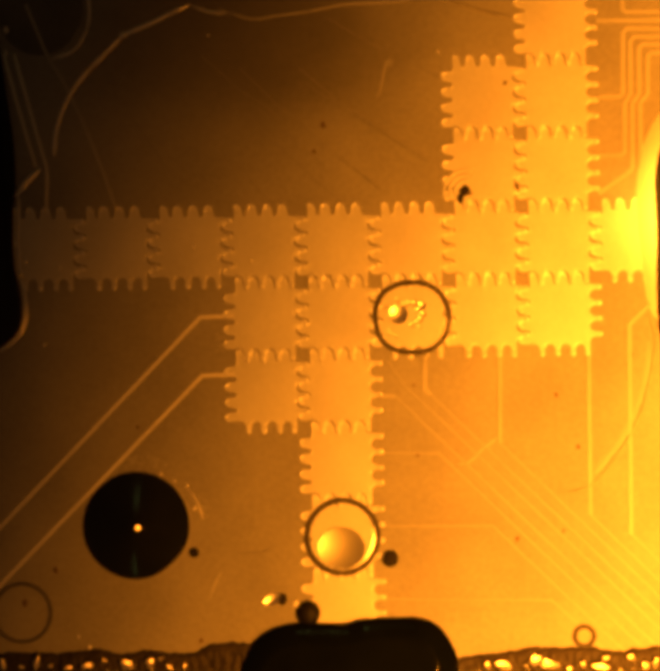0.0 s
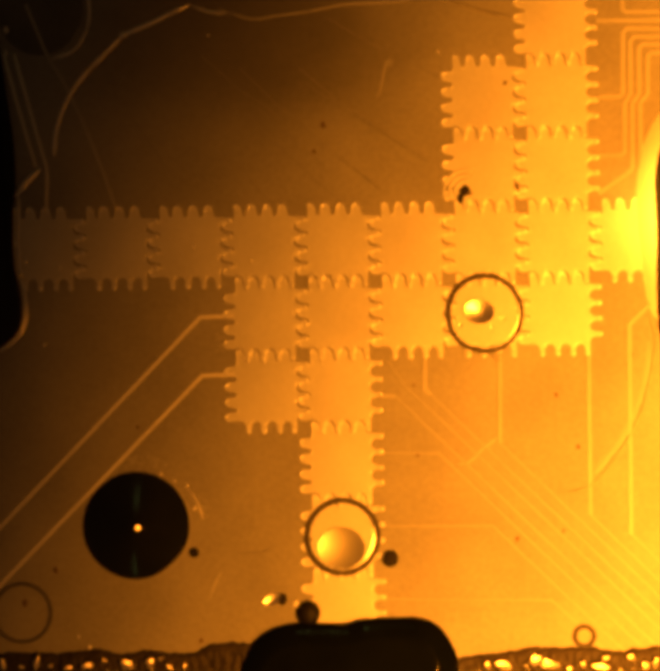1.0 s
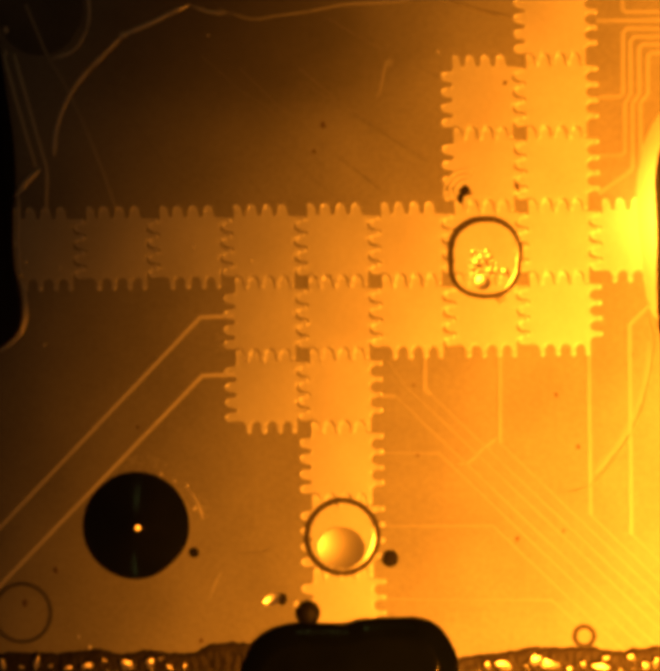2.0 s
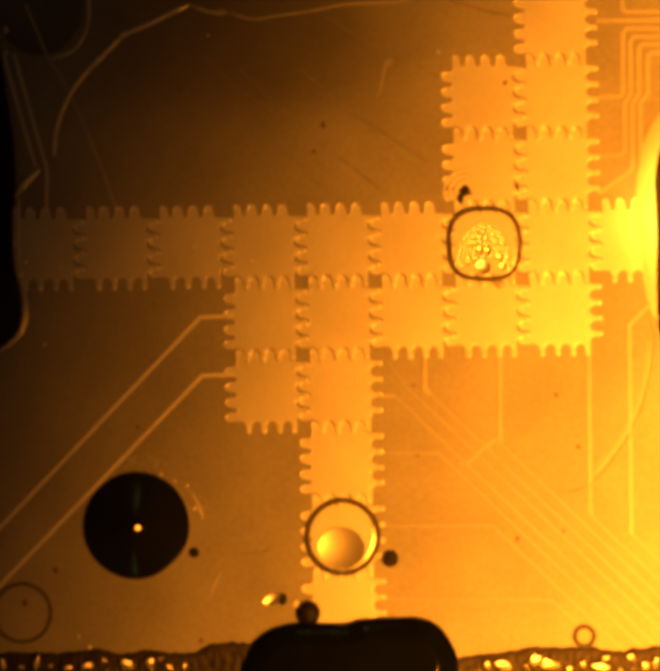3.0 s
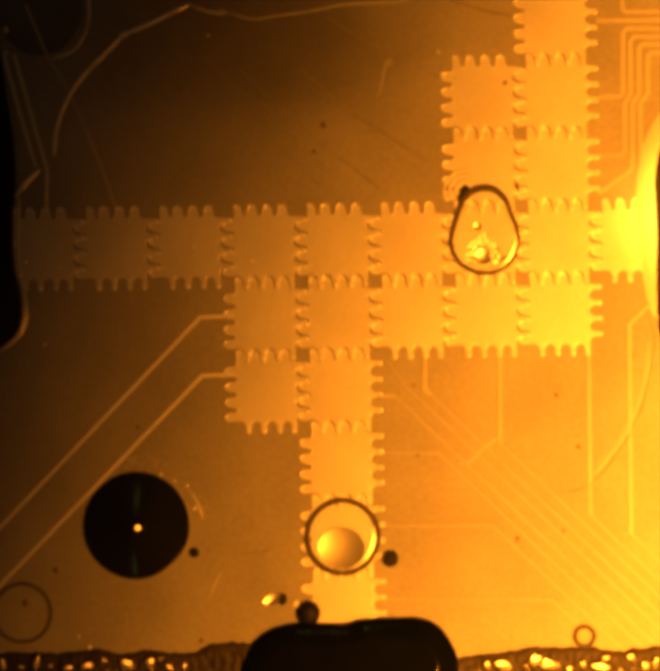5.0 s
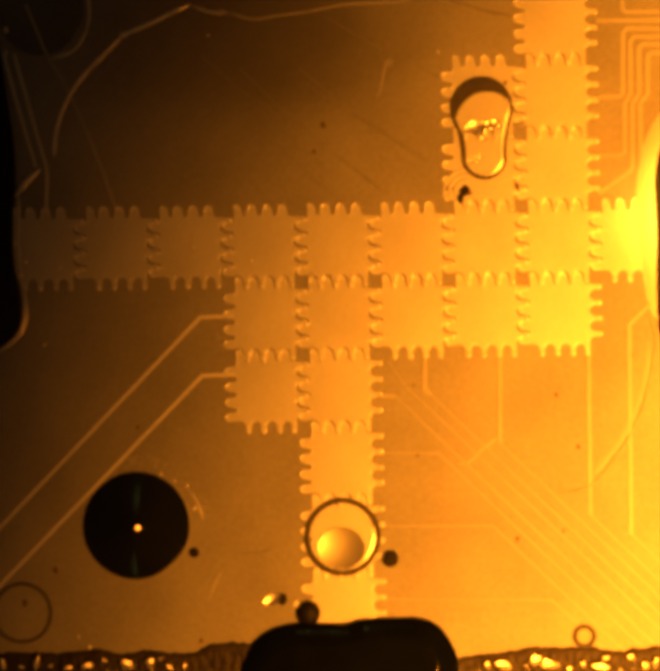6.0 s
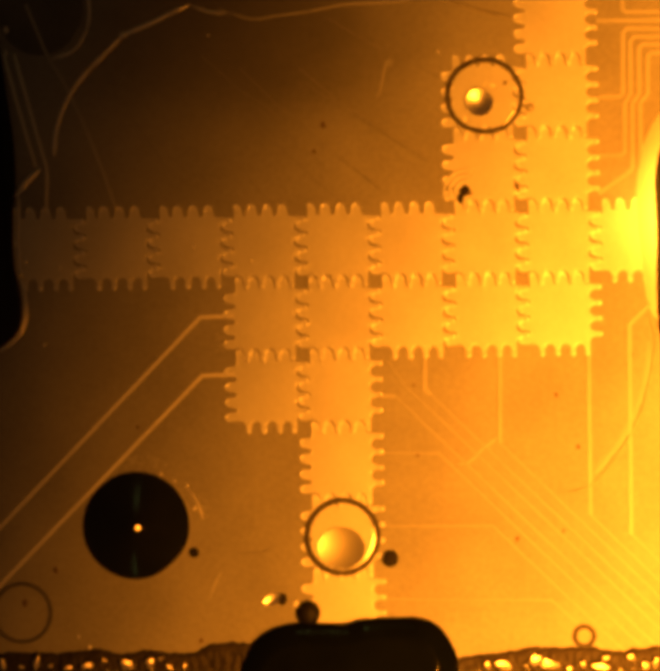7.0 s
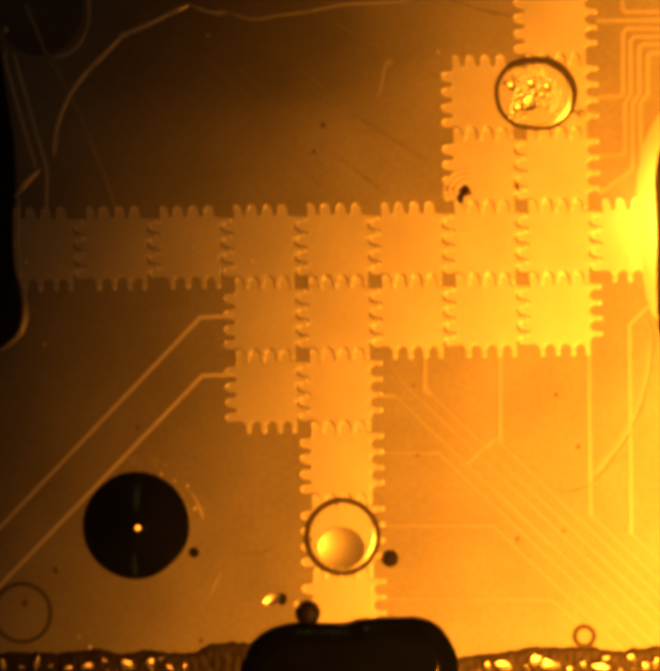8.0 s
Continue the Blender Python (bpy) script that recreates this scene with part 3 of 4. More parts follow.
dome("bead_or_glint", 690, 1411, 9, 9, 6, M_EPOXY, "small bright oil bead beside the black bubble", "bead")


def on_electrode(x, y):
    spots = [corner(i, j) for i, j in tiles]
    return any(-14 < x - a < 186 and -14 < y - b < 186 for a, b in spots)


def speck(x, y, r, h, mat, label, seed, sx=1.0, sy=1.0, name="dust_speck", cat="dust"):
    v, f = loft(circle(r * sx, r * sy, 18, 0.14, seed), [(0, 0), (r * 0.25, h * 0.7), (r * 0.6, h)])
    return tagged(make(name, v, f, mat, (x, y, 2.3 if on_electrode(x, y) else 0.3)), label, cat, "dust specks" if name == "dust_speck" else "")


speck(1086, 446, 12.5, 2.2, M_SOFTBLACK, "black ragged debris flake on an electrode corner", 3, 0.95, 1.2, "debris_flake", "debris")
speck(1095, 452, 6, 3, M_DUST, "small dark debris crumb on an electrode corner", 9, 1.4, 0.7, "debris_flake", "debris")
speck(1076, 463, 9.5, 1.8, M_SOFTBLACK, "dark ragged debris crumb on an electrode corner", 6, 0.9, 1.2, "debris_flake", "debris")
for k, (ax, w) in enumerate(((24, 5.0), (38, 4.4), (51, 3.4))):
    arc = [(1088 + ax * math.cos(math.radians(a)), 446 + ax * 0.95 * math.sin(math.radians(a))) for a in range(150, 291, 10)]
    x0, y0 = arc[0]
    v, f = ribbon(flip(arc, x0, y0), half_round(w, 0.9))
    tagged(make("film_ripple", v, f, M_TILE, (x0, y0, 2.0)), "curved film ripple round a debris flake", "ripple", "film ripples")
for k, (x, y, r) in enumerate(((755, 292, 7), (733, 354, 5), (1300, 922, 5), (1351, 1044, 5.5), (1209, 1259, 6), (1475, 829, 5), (976, 1063, 4.5),
                               (130, 1332, 7), (470, 1497, 6), (1207, 436, 6), (1211, 444, 4), (1180, 194, 5), (967, 900, 4), (1317, 1240, 4),
                               (58, 1409, 8), (322, 998, 4))):
    speck(x, y, r * 0.85, 1.2, M_DUST, "tiny dark dust speck on the chip", 10 + k, 1.0, 1.25)
for k, (x, y, r) in enumerate(((452, 577, 5), (588, 608, 5), (140, 626, 5), (60, 612, 6), (1024, 121, 5), (210, 1512, 5), (376, 1108, 4), (408, 1124, 4),
                               (438, 1134, 4), (455, 1188, 5), (184, 1488, 4), (486, 82, 4), (104, 806, 4))):
    speck(x, y, r * 0.85, 0.9, M_GLEAM, "tiny bright crumb on the chip", 40 + k, 0.8, 1.3)

# ---- the bench and the tube lamps over it, seen only as reflections ----
v, f = loft([(-60000, -60000), (60000, -60000), (60000, 60000), (-60000, 60000)], [(0, -3000), (0, -94), (100, -90)], bottom=True)
tagged(make("bench", v, f, M_BODY, (CX, CY, 0), smooth=False), "dark laboratory bench under the chip", "bench", kind="structure")
M_TUBE = material("tube_glow", (0.3, 0.3, 0.3), 0.4, emit=(0.30, 0.42, 0.12), power=4.2)


M_SHEEN_TUBE = material("sheen_tube_glow", (0.3, 0.3, 0.3), 0.4, emit=(0.36, 0.40, 0.12), power=8.0)


def tube_lamp(x, y0, y1, z, thick=0.0045, glow=M_TUBE):
    """A tube on two posts that stand on the bench."""
    thing = new("tube_lamp")
    thing.location = (x, y0, -90 * S)
    tagged(thing, "dim greenish tube lamp on two posts, there for its reflections", "lamp", "tube lamps")
    n, length, up = 16, y1 - y0, z + 90 * S

    def rod(name, a, b, rad, mat):
        d = Vector(b) - Vector(a)
        turn = d.to_track_quat("Z", "Y").to_matrix()
        v = [(Vector(q) + turn @ Vector((rad * math.cos(2 * math.pi * i / n), rad * math.sin(2 * math.pi * i / n), 0))) / S for q in (a, b) for i in range(n)]
        f = [(i, (i + 1) % n, n + (i + 1) % n, n + i) for i in range(n)] + [tuple(reversed(range(n))), tuple(range(n, 2 * n))]
        make(name, v, f, mat, (0, 0, 0), thing)

    rod("tube", (0, 0.006, up), (0, length - 0.006, up), thick, glow)
    for y in (0.003, length - 0.003):
        rod("post", (0, y, 0), (0, y, up + 0.006), 0.003, M_BODY)


tube_lamp(-0.0204, 0.190, 0.245, 0.10)
tube_lamp(-0.030, -0.60, -0.33, 0.10)
# extra tube, added to put the green sheen on the black blob
tube_lamp(0.0065, 0.150, 0.27, 0.10, 0.0022, M_SHEEN_TUBE)

# ---- the travelling droplet ----
# time, rear circle x y r, front circle x y r, squareness, neck, leading edge width, its direction (degrees, 90 is up the chip)
SHAPES = (
    (0.0, 958, 742, 85, 967, 742, 85, 2.2, 0, 0.05, 30), (0.1, 950, 746, 66, 1072, 734, 59, 2, 14, 0.80, 30),
    (0.2, 985, 741, 48, 1100, 733, 71, 2, 0, 0.70, 50), (0.3, 1073, 737, 72, 1128, 735, 77, 2.1, 0, 0.50, 45),
    (0.4, 1120, 736, 83, 1126, 736, 83, 3.0, 0, 0.25, 50), (0.5, 1124, 737, 84, 1129, 737, 84, 3.0, 0, 0.10, 60),
    (0.7, 1124, 737, 84, 1130, 737, 84, 2.8, 0, 0.10, 60), (0.8, 1130, 734, 88, 1132, 734, 88, 2.2, 0, 0.10, 110),
    (1.0, 1132, 735, 89, 1132, 729, 89, 2, 0, 0.15, 120), (1.1, 1132, 733, 88, 1131, 724, 86, 2, 0, 0.20, 110),
    (1.2, 1131, 738, 79, 1129, 662, 52, 2, 0, 0.30, 90), (1.3, 1131, 734, 76, 1128, 652, 57, 2, 0, 0.32, 95),
    (1.4, 1129, 722, 71, 1129, 648, 67, 2, 0, 0.35, 105), (1.5, 1132, 708, 74, 1134, 647, 76, 2, 0, 0.35, 110),
    (1.6, 1133, 690, 76, 1134, 632, 77, 2, 0, 0.35, 125), (1.7, 1133, 665, 78, 1134, 625, 81, 2, 0, 0.33, 130),
    (2.0, 1132, 612, 84, 1133, 592, 85, 2.2, 0, 0.28, 130), (2.3, 1131, 576, 86, 1132, 574, 86, 2.5, 0, 0.18, 130),
    (2.8, 1131, 570, 86, 1131, 570, 86, 2.7, 0, 0.10, 150), (3.5, 1131, 569, 87, 1131, 569, 87, 2.7, 0, 0.10, 150),
    (4.0, 1132, 568, 88, 1132, 568, 88, 2.3, 0, 0.10, 150), (4.5, 1132, 568, 88.5, 1135, 568, 88.5, 2, 0, 0.10, 150),
    (4.7, 1132, 568, 88.5, 1135, 567, 88.5, 2, 0, 0.12, 130), (5.0, 1132, 560, 82, 1131, 495, 62, 2, 0, 0.35, 95),
    (5.3, 1131, 478, 74, 1130, 424, 78, 2, 0, 0.45, 95), (5.5, 1129, 404, 82, 1129, 394, 83, 2.6, 0, 0.25, 80),
    (5.8, 1129, 395, 82, 1129, 395, 82, 3.1, 0, 0.12, 70), (5.9, 1127, 401, 74, 1127, 294, 46, 2, 8, 1.00, 92),
    (6.0, 1131, 367, 51, 1125, 253, 72, 2, 6, 1.00, 110), (6.1, 1127, 275, 73, 1125, 223, 76, 2.4, 0, 0.80, 90),
    (6.2, 1125, 233, 82, 1125, 227, 82, 3.0, 0, 0.35, 75), (6.5, 1128, 227, 83, 1128, 223, 83, 2.9, 0, 0.25, 70),
    (6.6, 1127, 222, 87, 1127, 222, 87, 2.3, 0, 0.12, 80), (6.8, 1128, 223, 87, 1132, 223, 87, 2, 0, 0.08, 100),
    (7.0, 1129, 224, 87.5, 1134, 224, 87.5, 2, 0, 0.06, 100), (7.1, 1127, 222, 87, 1188, 223, 37, 2, 0, 0.10, 60),
    (7.2, 1127, 223, 86, 1206, 223, 29, 2, 0, 0.20, 50), (7.3, 1124, 223, 79, 1206, 221, 44, 2, 0, 0.35, 50),
    (7.4, 1128, 222, 76, 1210, 218, 53, 2, 0, 0.42, 55), (7.5, 1139, 222, 73, 1212, 221, 69, 2, 0, 0.45, 55),
    (7.6, 1161, 222, 70, 1226, 223, 71, 2, 0, 0.45, 50), (7.7, 1185, 221, 73, 1238, 222, 74, 2, 0, 0.45, 50),
    (7.8, 1205, 221, 77, 1249, 219, 78, 2, 0, 0.45, 50), (7.9, 1224, 221, 81, 1252, 221, 82, 2, 0, 0.45, 50),
    (8.0, 1240, 219, 83, 1263, 219, 84, 2, 0, 0.45, 50),
)
NSEG = 72
LIP = math.radians(-32)


def droplet_outline(row):
    """Centre, outline points and outward normals, evenly spaced along the droplet's edge."""
    t, x1, y1, r1, x2, y2, r2, power, neck, lead, way = row
    s = np.linspace(0, 1, 25)
    sx, sy = x1 + (x2 - x1) * s, -(y1 + (y2 - y1) * s)
    sr = r1 + (r2 - r1) * s - neck * 4 * s * (1 - s)
    cx, cy = (x1 + x2) / 2, -(y1 + y2) / 2
    # the straight flanks between two unequal circles
    ang = np.linspace(0, 2 * np.pi, 361)[:-1]
    rad = np.arange(10.0, 190.0, 0.5)
    px = cx + rad[None, :] * np.cos(ang)[:, None]
    py = cy + rad[None, :] * np.sin(ang)[:, None]
    inside = np.zeros(px.shape, bool)
    for a, b, r in zip(sx, sy, sr):
        inside |= np.abs(px - a) ** power + np.abs(py - b) ** power < r ** power
    edge = rad[inside.shape[1] - 1 - np.argmax(inside[:, ::-1], axis=1)]
    for _ in range(6):
        edge = (np.roll(edge, 1) + 2 * edge + np.roll(edge, -1)) / 4
    edge = edge + 2.0 + 0.5 * np.sin(5 * ang + 1) + 0.3 * np.sin(11 * ang)
    ex, ey = edge * np.cos(ang), edge * np.sin(ang)
    step = np.hypot(np.roll(ex, -1) - ex, np.roll(ey, -1) - ey)
    dist = np.concatenate(([0], np.cumsum(step)))
    ex, ey = np.append(ex, ex[0]), np.append(ey, ey[0])
    want = np.arange(NSEG) / NSEG * dist[-1]
    qx, qy = np.interp(want, dist, ex), np.interp(want, dist, ey)
    ax, ay = np.interp((want - 5) % dist[-1], dist, ex), np.interp((want - 5) % dist[-1], dist, ey)
    bx, by = np.interp((want + 5) % dist[-1], dist, ex), np.interp((want + 5) % dist[-1], dist, ey)
    tx, ty = bx - ax, by - ay
    d = np.hypot(tx, ty)
    return (cx, cy), np.c_[qx, qy], np.c_[ty / d, -tx / d]


def rim_piece(length, w, h):
    """A short piece of rim along y, with rounded ends and a half-round top."""
    verts, faces = [], []
    prof = half_round(w, h)
    m = len(prof)
    rows = ((-length / 2, 0.94), (-length / 2 + 2.0, 1.0), (length / 2 - 2.0, 1.0), (length / 2, 0.94))
    for y, k in rows:
        verts += [(o * k, y, z * k) for o, z in prof]
    for i in range(len(rows) - 1):
        for p in range(m - 1):
            faces.append((i * m + p, i * m + p + 1, (i + 1) * m + p + 1, (i + 1) * m + p))
    faces += [tuple(reversed(range(m))), tuple(range((len(rows) - 1) * m, len(rows) * m))]
    return verts, faces


def lip_piece(length, w, h):
    """A short ramp along y that falls outwards to the rim as its gleam."""
    a = length / 2
    verts = [(w, -a, 0), (-w, -a, h), (-w, -a, 0), (w, a, 0), (-w, a, h), (-w, a, 0)]
    return verts, [(0, 3, 4, 1), (1, 4, 5, 2), (0, 1, 2), (3, 5, 4)]


def shared(name, first, parent, mesh):
    if first is None:
        return make(name, *mesh, parent=parent, smooth=name != "gleam_lip")
    ob = new(name, first.data)
    ob.parent = parent
    return ob


drop = empty("droplet", (960, 740, 3.6))
tagged(drop, "travelling droplet with a dark rim and trapped bubbles", "droplet", "droplets")
outer_pieces, lip_pieces, wedges, bubbles, LEADS = [], [], [], [], 4
lead_pieces = [[] for _ in range(LEADS)]
for k in range(NSEG):
    outer_pieces.append(shared("rim", outer_pieces[0] if k else None, drop, (*rim_piece(12.0, 3.4, 1.2), M_RIM)))
    for n in range(LEADS):
        lead_pieces[n].append(shared("leading_rim", lead_pieces[0][0] if k or n else None, drop, (*rim_piece(12.0, 4.2, 1.0), M_RIM)))
    lip_pieces.append(shared("gleam_lip", lip_pieces[0] if k else None, drop, (*lip_piece(11.0, 2.7, 1.5), M_BEAD)))

# the large bubble: a round hollow, and sectors of its wall that slide out from under it as it grows
CORE, BIG, NWEDGE, SLOPE = 16.5, 32.0, 16, 0.26


def bubble_sector(a0):
    verts, faces, rings, n = [], [], 6, 5
    angles = [a0 + math.radians(-13 + 6.5 * i) for i in range(n)]
    for q in range(rings + 1):
        rho = 12 + (BIG - 12) * q / rings
        verts += [(rho * math.cos(a), rho * math.sin(a), SLOPE * (rho - CORE / 2)) for a in angles]
    verts += verts[-n:] + [(BIG * 0.95 * math.cos(a), BIG * 0.95 * math.sin(a), -0.6) for a in angles]
    for i in range(n - 1):
        for q in (*range(rings), rings + 1):
            faces.append((q * n + i, (q + 1) * n + i, (q + 1) * n + i + 1, q * n + i + 1))
    return verts, faces


core = make("large_bubble", *bowl(CORE, SLOPE * CORE / 2, 0.05, 32, 6), M_BUB, parent=drop)
for k in range(NWEDGE):
    wedges.append(make("large_bubble_wall", *bubble_sector(2 * math.pi * k / NWEDGE), M_BUB, parent=core))

rng = random.Random(21)
NB = 100
SIZES = [9.5 if k < 4 else (6.4 if k < 14 else (4.7 if k < 50 else 3.6)) for k in range(NB)]
firsts = {}
for k in range(NB):
    r = SIZES[k]
    ob = shared("small_bubble", firsts.get(r), drop, (*bowl(r, r * 0.21, 0.1, 12, 3), M_FOAM))
    firsts.setdefault(r, ob)
    bubbles.append(ob)

# time, large bubble x y, half width, half height
BUBBLE = (
    (0.0, 931, 735, 22, 22), (0.1, 928, 732, 26, 25), (0.2, 1066, 740, 17, 17), (0.3, 1104, 726, 20, 20), (0.4, 1108, 725, 18, 18),
    (0.7, 1108, 726, 18, 18), (0.8, 1110, 725, 24, 23), (0.9, 1115, 726, 30, 26), (1.0, 1120, 729, 35, 28), (1.3, 1120, 729, 35, 28),
    (1.4, 1118, 725, 35, 28), (1.5, 1119, 730, 35, 27), (1.6, 1121, 724, 33, 24), (1.7, 1125, 717, 26, 17), (2.0, 1128, 660, 19, 18),
    (2.3, 1130, 626, 17, 17), (2.8, 1130, 624, 17, 17), (4.7, 1130, 626, 18, 18), (5.0, 1129, 600, 18, 18), (5.3, 1122, 500, 18, 18),
    (5.5, 1119, 424, 19, 19), (5.8, 1119, 418, 20, 20), (5.9, 1119, 418, 28, 28), (6.0, 1112, 299, 20, 14), (6.1, 1117, 236, 18, 19), (6.2, 1119, 240, 17, 17),
    (6.5, 1119, 240, 18, 18), (6.6, 1116, 238, 22, 22), (6.8, 1119, 238, 29, 29), (7.0, 1120, 240, 32, 32), (7.3, 1121, 238, 33, 33),
    (7.4, 1118, 240, 33, 33), (7.5, 1117, 240, 31, 32), (7.6, 1124, 236, 23, 26), (7.7, 1142, 236, 17, 17), (7.8, 1205, 262, 16, 16),
    (7.9, 1222, 246, 17, 17), (8.0, 1238, 243, 16, 16),
)
TIMES = sorted({r[0] for r in SHAPES} | {r[0] for r in BUBBLE})


def at_time(rows, t):
    """A row of the table at any time, straight between its neighbours."""
    for a, b in zip(rows, rows[1:]):
        if a[0] <= t <= b[0]:
            q = (t - a[0]) / (b[0] - a[0])
            return tuple(u + (w - u) * q for u, w in zip(a, b))
    return rows[-1]


def fan(cx, cy, w, h, seed, placed=()):
    """A fan of bubbles: the large ones where they are placed, the finest along its top and sides."""
    rng = random.Random(seed)
    out = dict(enumerate(placed))
    for k in sorted(range(len(out), NB), key=lambda k: -SIZES[k]):
        best = None
        for _ in range(120):
            u, v = rng.uniform(-1, 1), rng.uniform(0, 1)
            if k < 50:
                v = 0.12 + 0.75 * v
            elif v < 0.55:
                u = math.copysign(0.5 + 0.5 * abs(u), u)
            x = cx + u * w * (1.0 - 0.5 * v ** 3)
            y = cy - v * h + 0.2 * h * u * u
            gap = min((math.hypot(x - a, y - b) - SIZES[k] - SIZES[i] for i, (a, b) in out.items()), default=9)
            if best is None or gap > best[0]:
                best = (gap, x, y)
            if gap > 1.4:
                break
        out[k] = best[1:]
    return out


FAN_MID, FAN_END = fan(
    1131, 612, 60, 88, 5, ((1175, 624), (1168, 602), (1140, 587), (1122, 584), (1152, 549), (1137, 560), (1112, 605), (1096, 604), (1122, 555), (1159, 565),
                          (1175, 570), (1099, 569), (1110, 570), (1185, 605))), fan(
    1256, 260, 62, 98, 9, ((1243, 198), (1279, 206), (1213, 255), (1196, 203), (1249, 217), (1244, 227), (1234, 249), (1228, 256), (1208, 230), (1220, 226),
                          (1199, 266), (1272, 180), (1287, 190), (1266, 224)))
# for some times, where single bubbles lie; those not named have merged with the large bubble
SPREAD = {
    0.0: {3: (986, 714), 9: (978, 722), 10: (990, 734), 11: (984, 745), 12: (968, 708), 24: (955, 708), 25: (946, 712), 26: (974, 752),
          27: (962, 760), 28: (925, 785), 29: (915, 780), 30: (910, 775), 31: (980, 765), 32: (898, 716), 33: (930, 700)},
    0.1: {3: (1040, 706), 4: (1045, 735), 9: (972, 715), 10: (985, 726), 11: (975, 742), 12: (965, 750), 24: (985, 705), 5: (1060, 712), 28: (942, 783), 29: (955, 780)},
    0.2: {0: (1062, 705), 1: (1060, 760), 3: (1075, 716), 4: (1050, 780), 5: (1068, 772), 9: (976, 715), 10: (978, 735), 11: (972, 728), 12: (1078, 728), 13: (1052, 742), 14: (1040, 782)},
    0.3: {3: (1048, 712), 4: (1062, 755), 9: (1040, 780), 10: (1056, 782), 11: (1052, 745), 12: (1155, 725), 13: (1162, 738), 14: (1150, 745), 24: (1145, 715), 5: (1042, 760)},
    0.4: {3: (1048, 745), 9: (1060, 700), 10: (1060, 775), 11: (1074, 780), 4: (1142, 742), 12: (1140, 716), 13: (1152, 728), 14: (1128, 765), 24: (1148, 708), 25: (1120, 700)},
    0.8: {4: (1142, 735), 12: (1140, 718), 13: (1150, 722), 24: (1082, 765), 25: (1170, 745)},
    1.0: {24: (1075, 760), 25: (1175, 745), 26: (1150, 765)},
    1.2: {3: (1105, 632), 4: (1132, 632), 24: (1075, 770)},
    1.5: {3: (1105, 648), 4: (1136, 650), 0: (1186, 650), 24: (1100, 690)},
    1.7: {3: (1106, 648), 4: (1136, 650), 0: (1184, 646), 9: (1088, 640), 10: (1082, 652), 11: (1110, 612), 12: (1162, 606), 24: (1100, 690)},
    2.3: FAN_MID, 2.8: FAN_MID, 4.7: FAN_MID,
    5.5: {3: (1105, 440)}, 5.8: {24: (1110, 380), 25: (1125, 375)}, 5.9: {3: (1120, 310), 4: (1140, 312)},
    6.0: {0: (1141, 293), 1: (1158, 288), 2: (1095, 302), 3: (1128, 293), 4: (1150, 304), 5: (1167, 299), 6: (1136, 313), 7: (1126, 308), 28: (1130, 324), 29: (1142, 322), 24: (1110, 372), 25: (1122, 368), 26: (1100, 378), 27: (1116, 380)},
    6.1: {3: (1098, 304), 4: (1130, 306), 5: (1160, 300), 9: (1178, 322), 24: (1100, 200), 25: (1120, 204), 26: (1140, 212)},
    6.2: {3: (1090, 296), 4: (1120, 302), 5: (1150, 298), 9: (1168, 290)},
    6.6: {9: (1090, 296), 10: (1150, 298), 11: (1172, 286), 24: (1140, 210), 25: (1155, 225)},
    7.0: {24: (1132, 201), 25: (1154, 204), 26: (1092, 280)},
    7.3: {3: (1200, 205), 4: (1210, 228), 9: (1162, 205), 24: (1136, 200)},
    7.5: {0: (1196, 262), 3: (1200, 240), 4: (1208, 180), 9: (1178, 200), 10: (1202, 215), 24: (1150, 198)},
    7.7: {0: (1200, 262), 1: (1190, 272), 3: (1208, 232), 4: (1200, 175), 5: (1196, 210), 9: (1210, 190), 10: (1160, 200), 11: (1150, 222), 12: (1200, 246)},
    8.0: FAN_END,
}
for k in range(20):
    a = math.radians(-60 + 15.5 * k)
    SPREAD[6.2][50 + k] = (1121 + 34 * math.cos(a) + 5 * math.sin(3 * k), 232 - 32 * math.sin(a) + 4 * math.cos(5 * k))
SPREAD[6.5] = dict(SPREAD[6.2])
SPREAD[0.7] = dict(SPREAD[0.4])
SMUDGE = (
    (0.0, 985, 836), (0.1, 1042, 800), (0.2, 1106, 806), (0.3, 1140, 812), (0.4, 1155, 818), (0.8, 1160, 830), (1.0, 1160, 834), (1.3, 1166, 812),
    (1.5, 1158, 788), (1.7, 1166, 752), (2.3, 1162, 668), (2.8, 1163, 664), (4.7, 1163, 664), (5.3, 1210, 520), (5.8, 1222, 426), (5.9, 1214, 350),
    (6.0, 1212, 292), (6.2, 1217, 252), (7.0, 1232, 250), (7.2, 1246, 256), (7.4, 1268, 262), (7.6, 1298, 264), (8.0, 1352, 264),
)
smudge = empty("debris_smudge", (985, 836, 2.4))
tagged(smudge, "brown debris smudge dragged along by the droplet", "debris")
for k, (dx, dy, r) in enumerate(((0, 0, 7), (9, 5, 5.5), (-9, 3, 5), (4, -8, 4.5), (14, -3, 3.5))):
    v, f = loft(circle(r, r * 0.8, 16, 0.15, 70 + k), [(0, 0), (r * 0.4, 1.0), (r * 0.7, 1.3)])
    make("crumb", v, f, M_FIBRE, (dx, dy, 0.2), smudge)

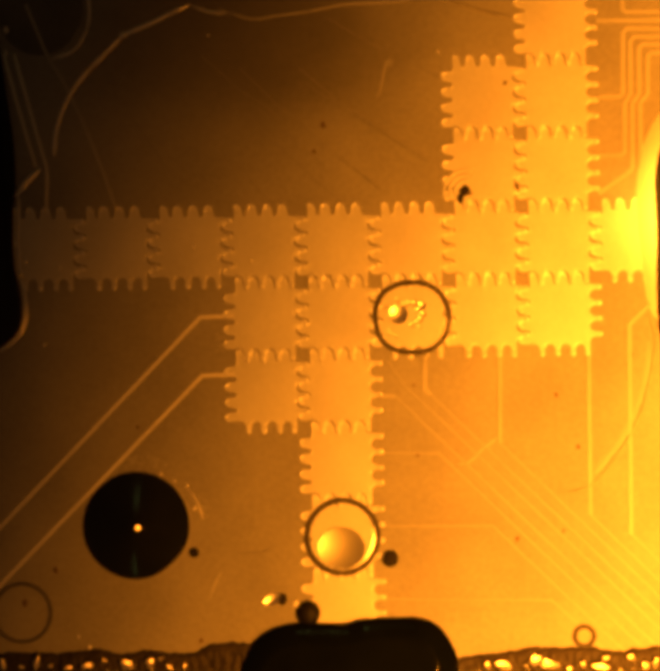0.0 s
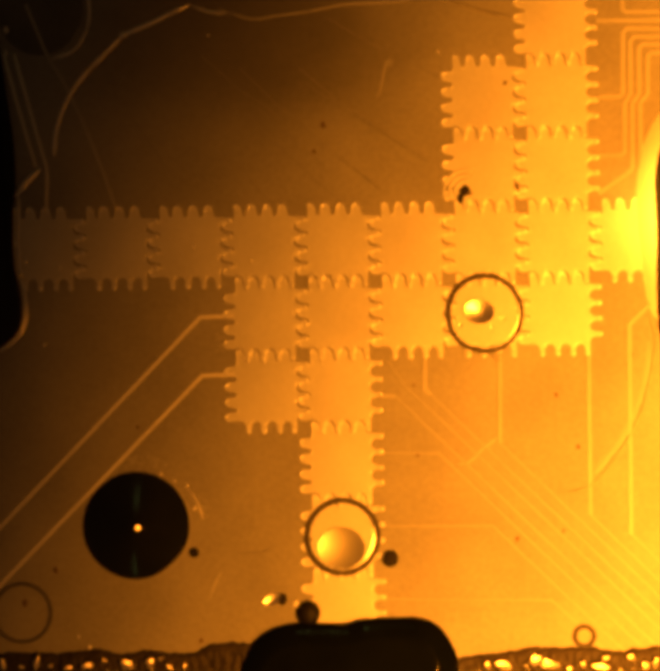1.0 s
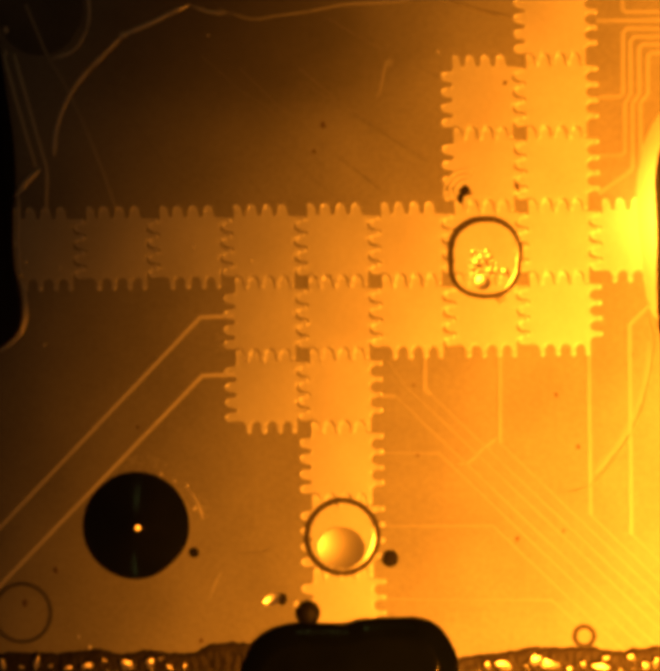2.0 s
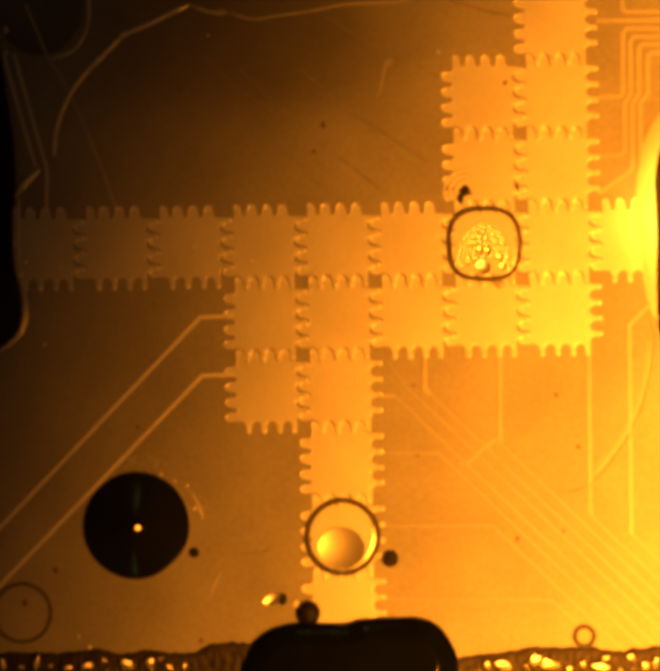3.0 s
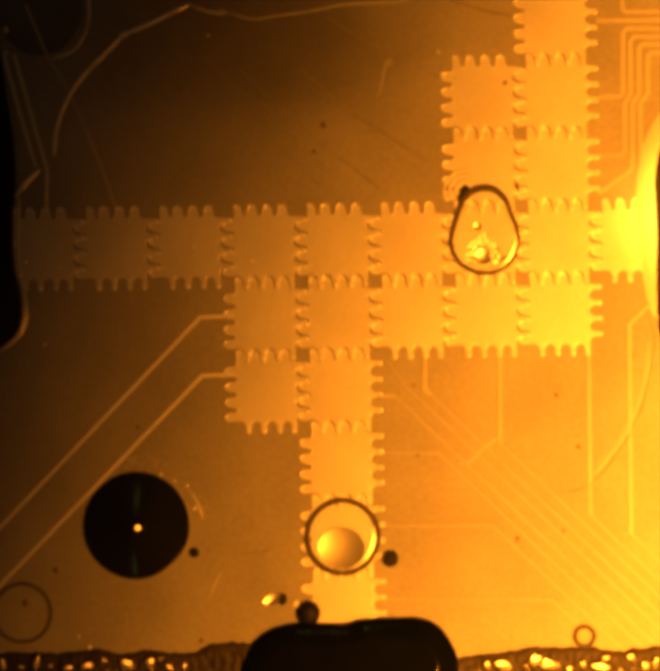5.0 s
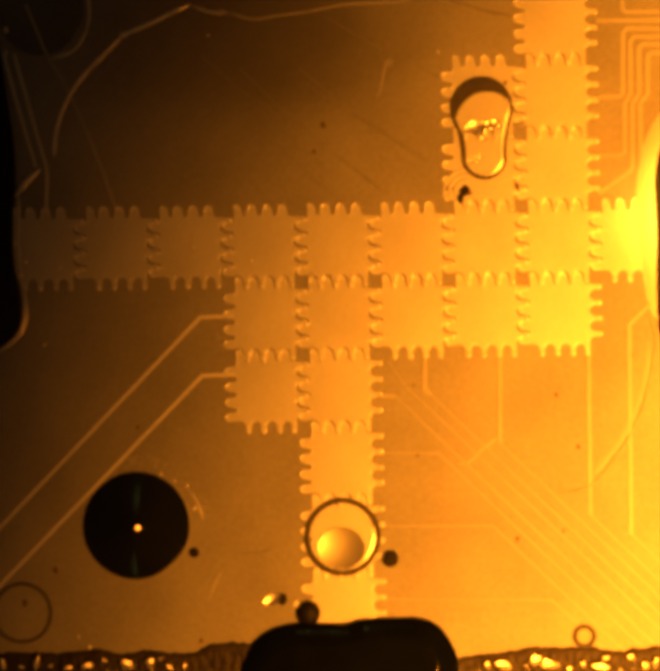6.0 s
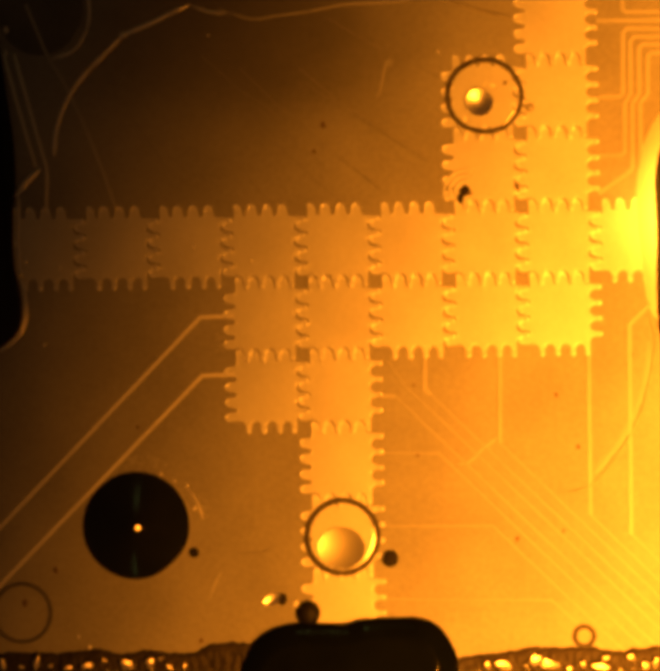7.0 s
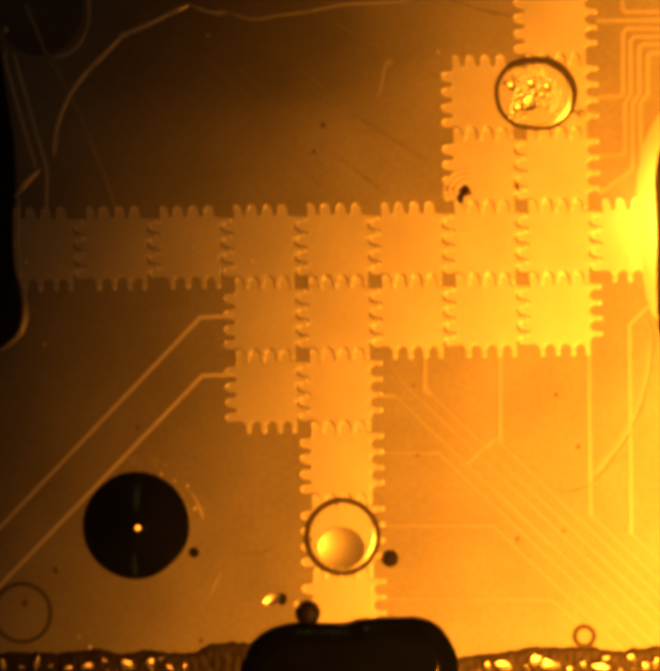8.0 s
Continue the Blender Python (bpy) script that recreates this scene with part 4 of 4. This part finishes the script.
def motions():
    """The droplet's way over the electrodes, its changing edge and its bubbles."""
    way, edges, lips = [], *([[] for _ in outer_pieces] for _ in range(2))
    leads = [[[] for _ in outer_pieces] for _ in range(LEADS)]
    for row in SHAPES:
        t, lead, direction = row[0], row[9], math.radians(row[10])
        (cx, cy), pts, nrm = droplet_outline(row)
        reach = float(np.max(pts @ np.array((math.cos(direction), math.sin(direction)))))
        way.append((t, Matrix.Translation(P(cx, -cy, 3.6))))
        for k in range(NSEG):
            (x, y), (nx, ny) = pts[k], nrm[k]
            facing = max(0.0, nx * math.cos(direction) + ny * math.sin(direction))
            ahead = (x * math.cos(direction) + y * math.sin(direction)) / reach
            # thin at the rear of a moving droplet, thick along its leading edge
            ext = 3.4 * (1 - 0.9 * min(1.0, lead * 1.6) * (1 - facing)) + 26.0 * lead ** 1.6 * facing ** 0.7 * min(1.0, max(0.0, 0.4 + 1.2 * ahead))
            turn = math.degrees(math.atan2(ny, nx))
            # only the lamp side shows this added gleam; elsewhere the ramp lies under the rim
            lit = min(1.0, max(0.0, (nx * math.cos(LIP) + ny * math.sin(LIP)) * 1.5)) * min(1.0, 0.5 + 1.2 * lead)
            for rows, depth, z in ((edges[k], 3.2, 0.2), *((leads[n][k], 4.0 + ext * (n + 1) / LEADS, 0.2 - 0.03 * n) for n in range(LEADS)),
                                   (lips[k], 4.0 + (ext + 5.2) * lit, -2.4 + 2.5 * lit)):
                rows.append((t, pose((x - nx * depth) * S, (y - ny * depth) * S, z * S, 0, 0, turn - (18 if rows is lips[k] else 0))))
    walk(drop, way)
    walk(smudge, [(t, Matrix.Translation(P(x, y, 2.4))) for t, x, y in SMUDGE])
    for pieces, paths in ((outer_pieces, edges), *zip(lead_pieces, leads), (lip_pieces, lips)):
        for ob, rows in zip(pieces, paths):
            walk(ob, rows)
    wedge_rows, core_rows = [[] for _ in wedges], []
    for t in TIMES:
        _, bx, by, hw, hh = at_time(BUBBLE, t)
        row = at_time(SHAPES, t)
        cx, cy = (row[1] + row[4]) / 2, (row[2] + row[5]) / 2
        core_rows.append((t, pose((bx - cx) * S, (cy - by) * S, -0.5 * S)))
        for k in range(NWEDGE):
            a = 2 * math.pi * k / NWEDGE
            dx, dy = (hw - BIG) * math.cos(a), (hh - BIG) * math.sin(a)
            back = -(dx * math.cos(a) + dy * math.sin(a))
            wedge_rows[k].append((t, pose(dx * S, dy * S, -SLOPE * back * S)))
    walk(core, core_rows)
    for ob, rows in zip(wedges, wedge_rows):
        walk(ob, rows)
    marks = sorted(SPREAD)
    for k, ob in enumerate(bubbles):
        rows = []
        for t in TIMES:
            row, big = at_time(SHAPES, t), at_time(BUBBLE, t)
            cx, cy = (row[1] + row[4]) / 2, (row[2] + row[5]) / 2
            merged = (big[1] + 0.45 * big[3] * math.cos(2.4 * k), big[2] + 0.45 * big[4] * math.sin(2.4 * k))
            a = max(m for m in marks if m <= t)
            b = min(m for m in marks if m >= t)
            q = (t - a) / (b - a) if b > a else 0.0
            (xa, ya), (xb, yb) = SPREAD[a].get(k, merged), SPREAD[b].get(k, merged)
            sunk = (k not in SPREAD[a]) * (1 - q) + (k not in SPREAD[b]) * q
            rows.append((t, pose((xa + (xb - xa) * q - cx) * S, (cy - ya - (yb - ya) * q) * S, (-0.7 - 3.2 * sunk) * S)))
        walk(ob, rows)


motions()
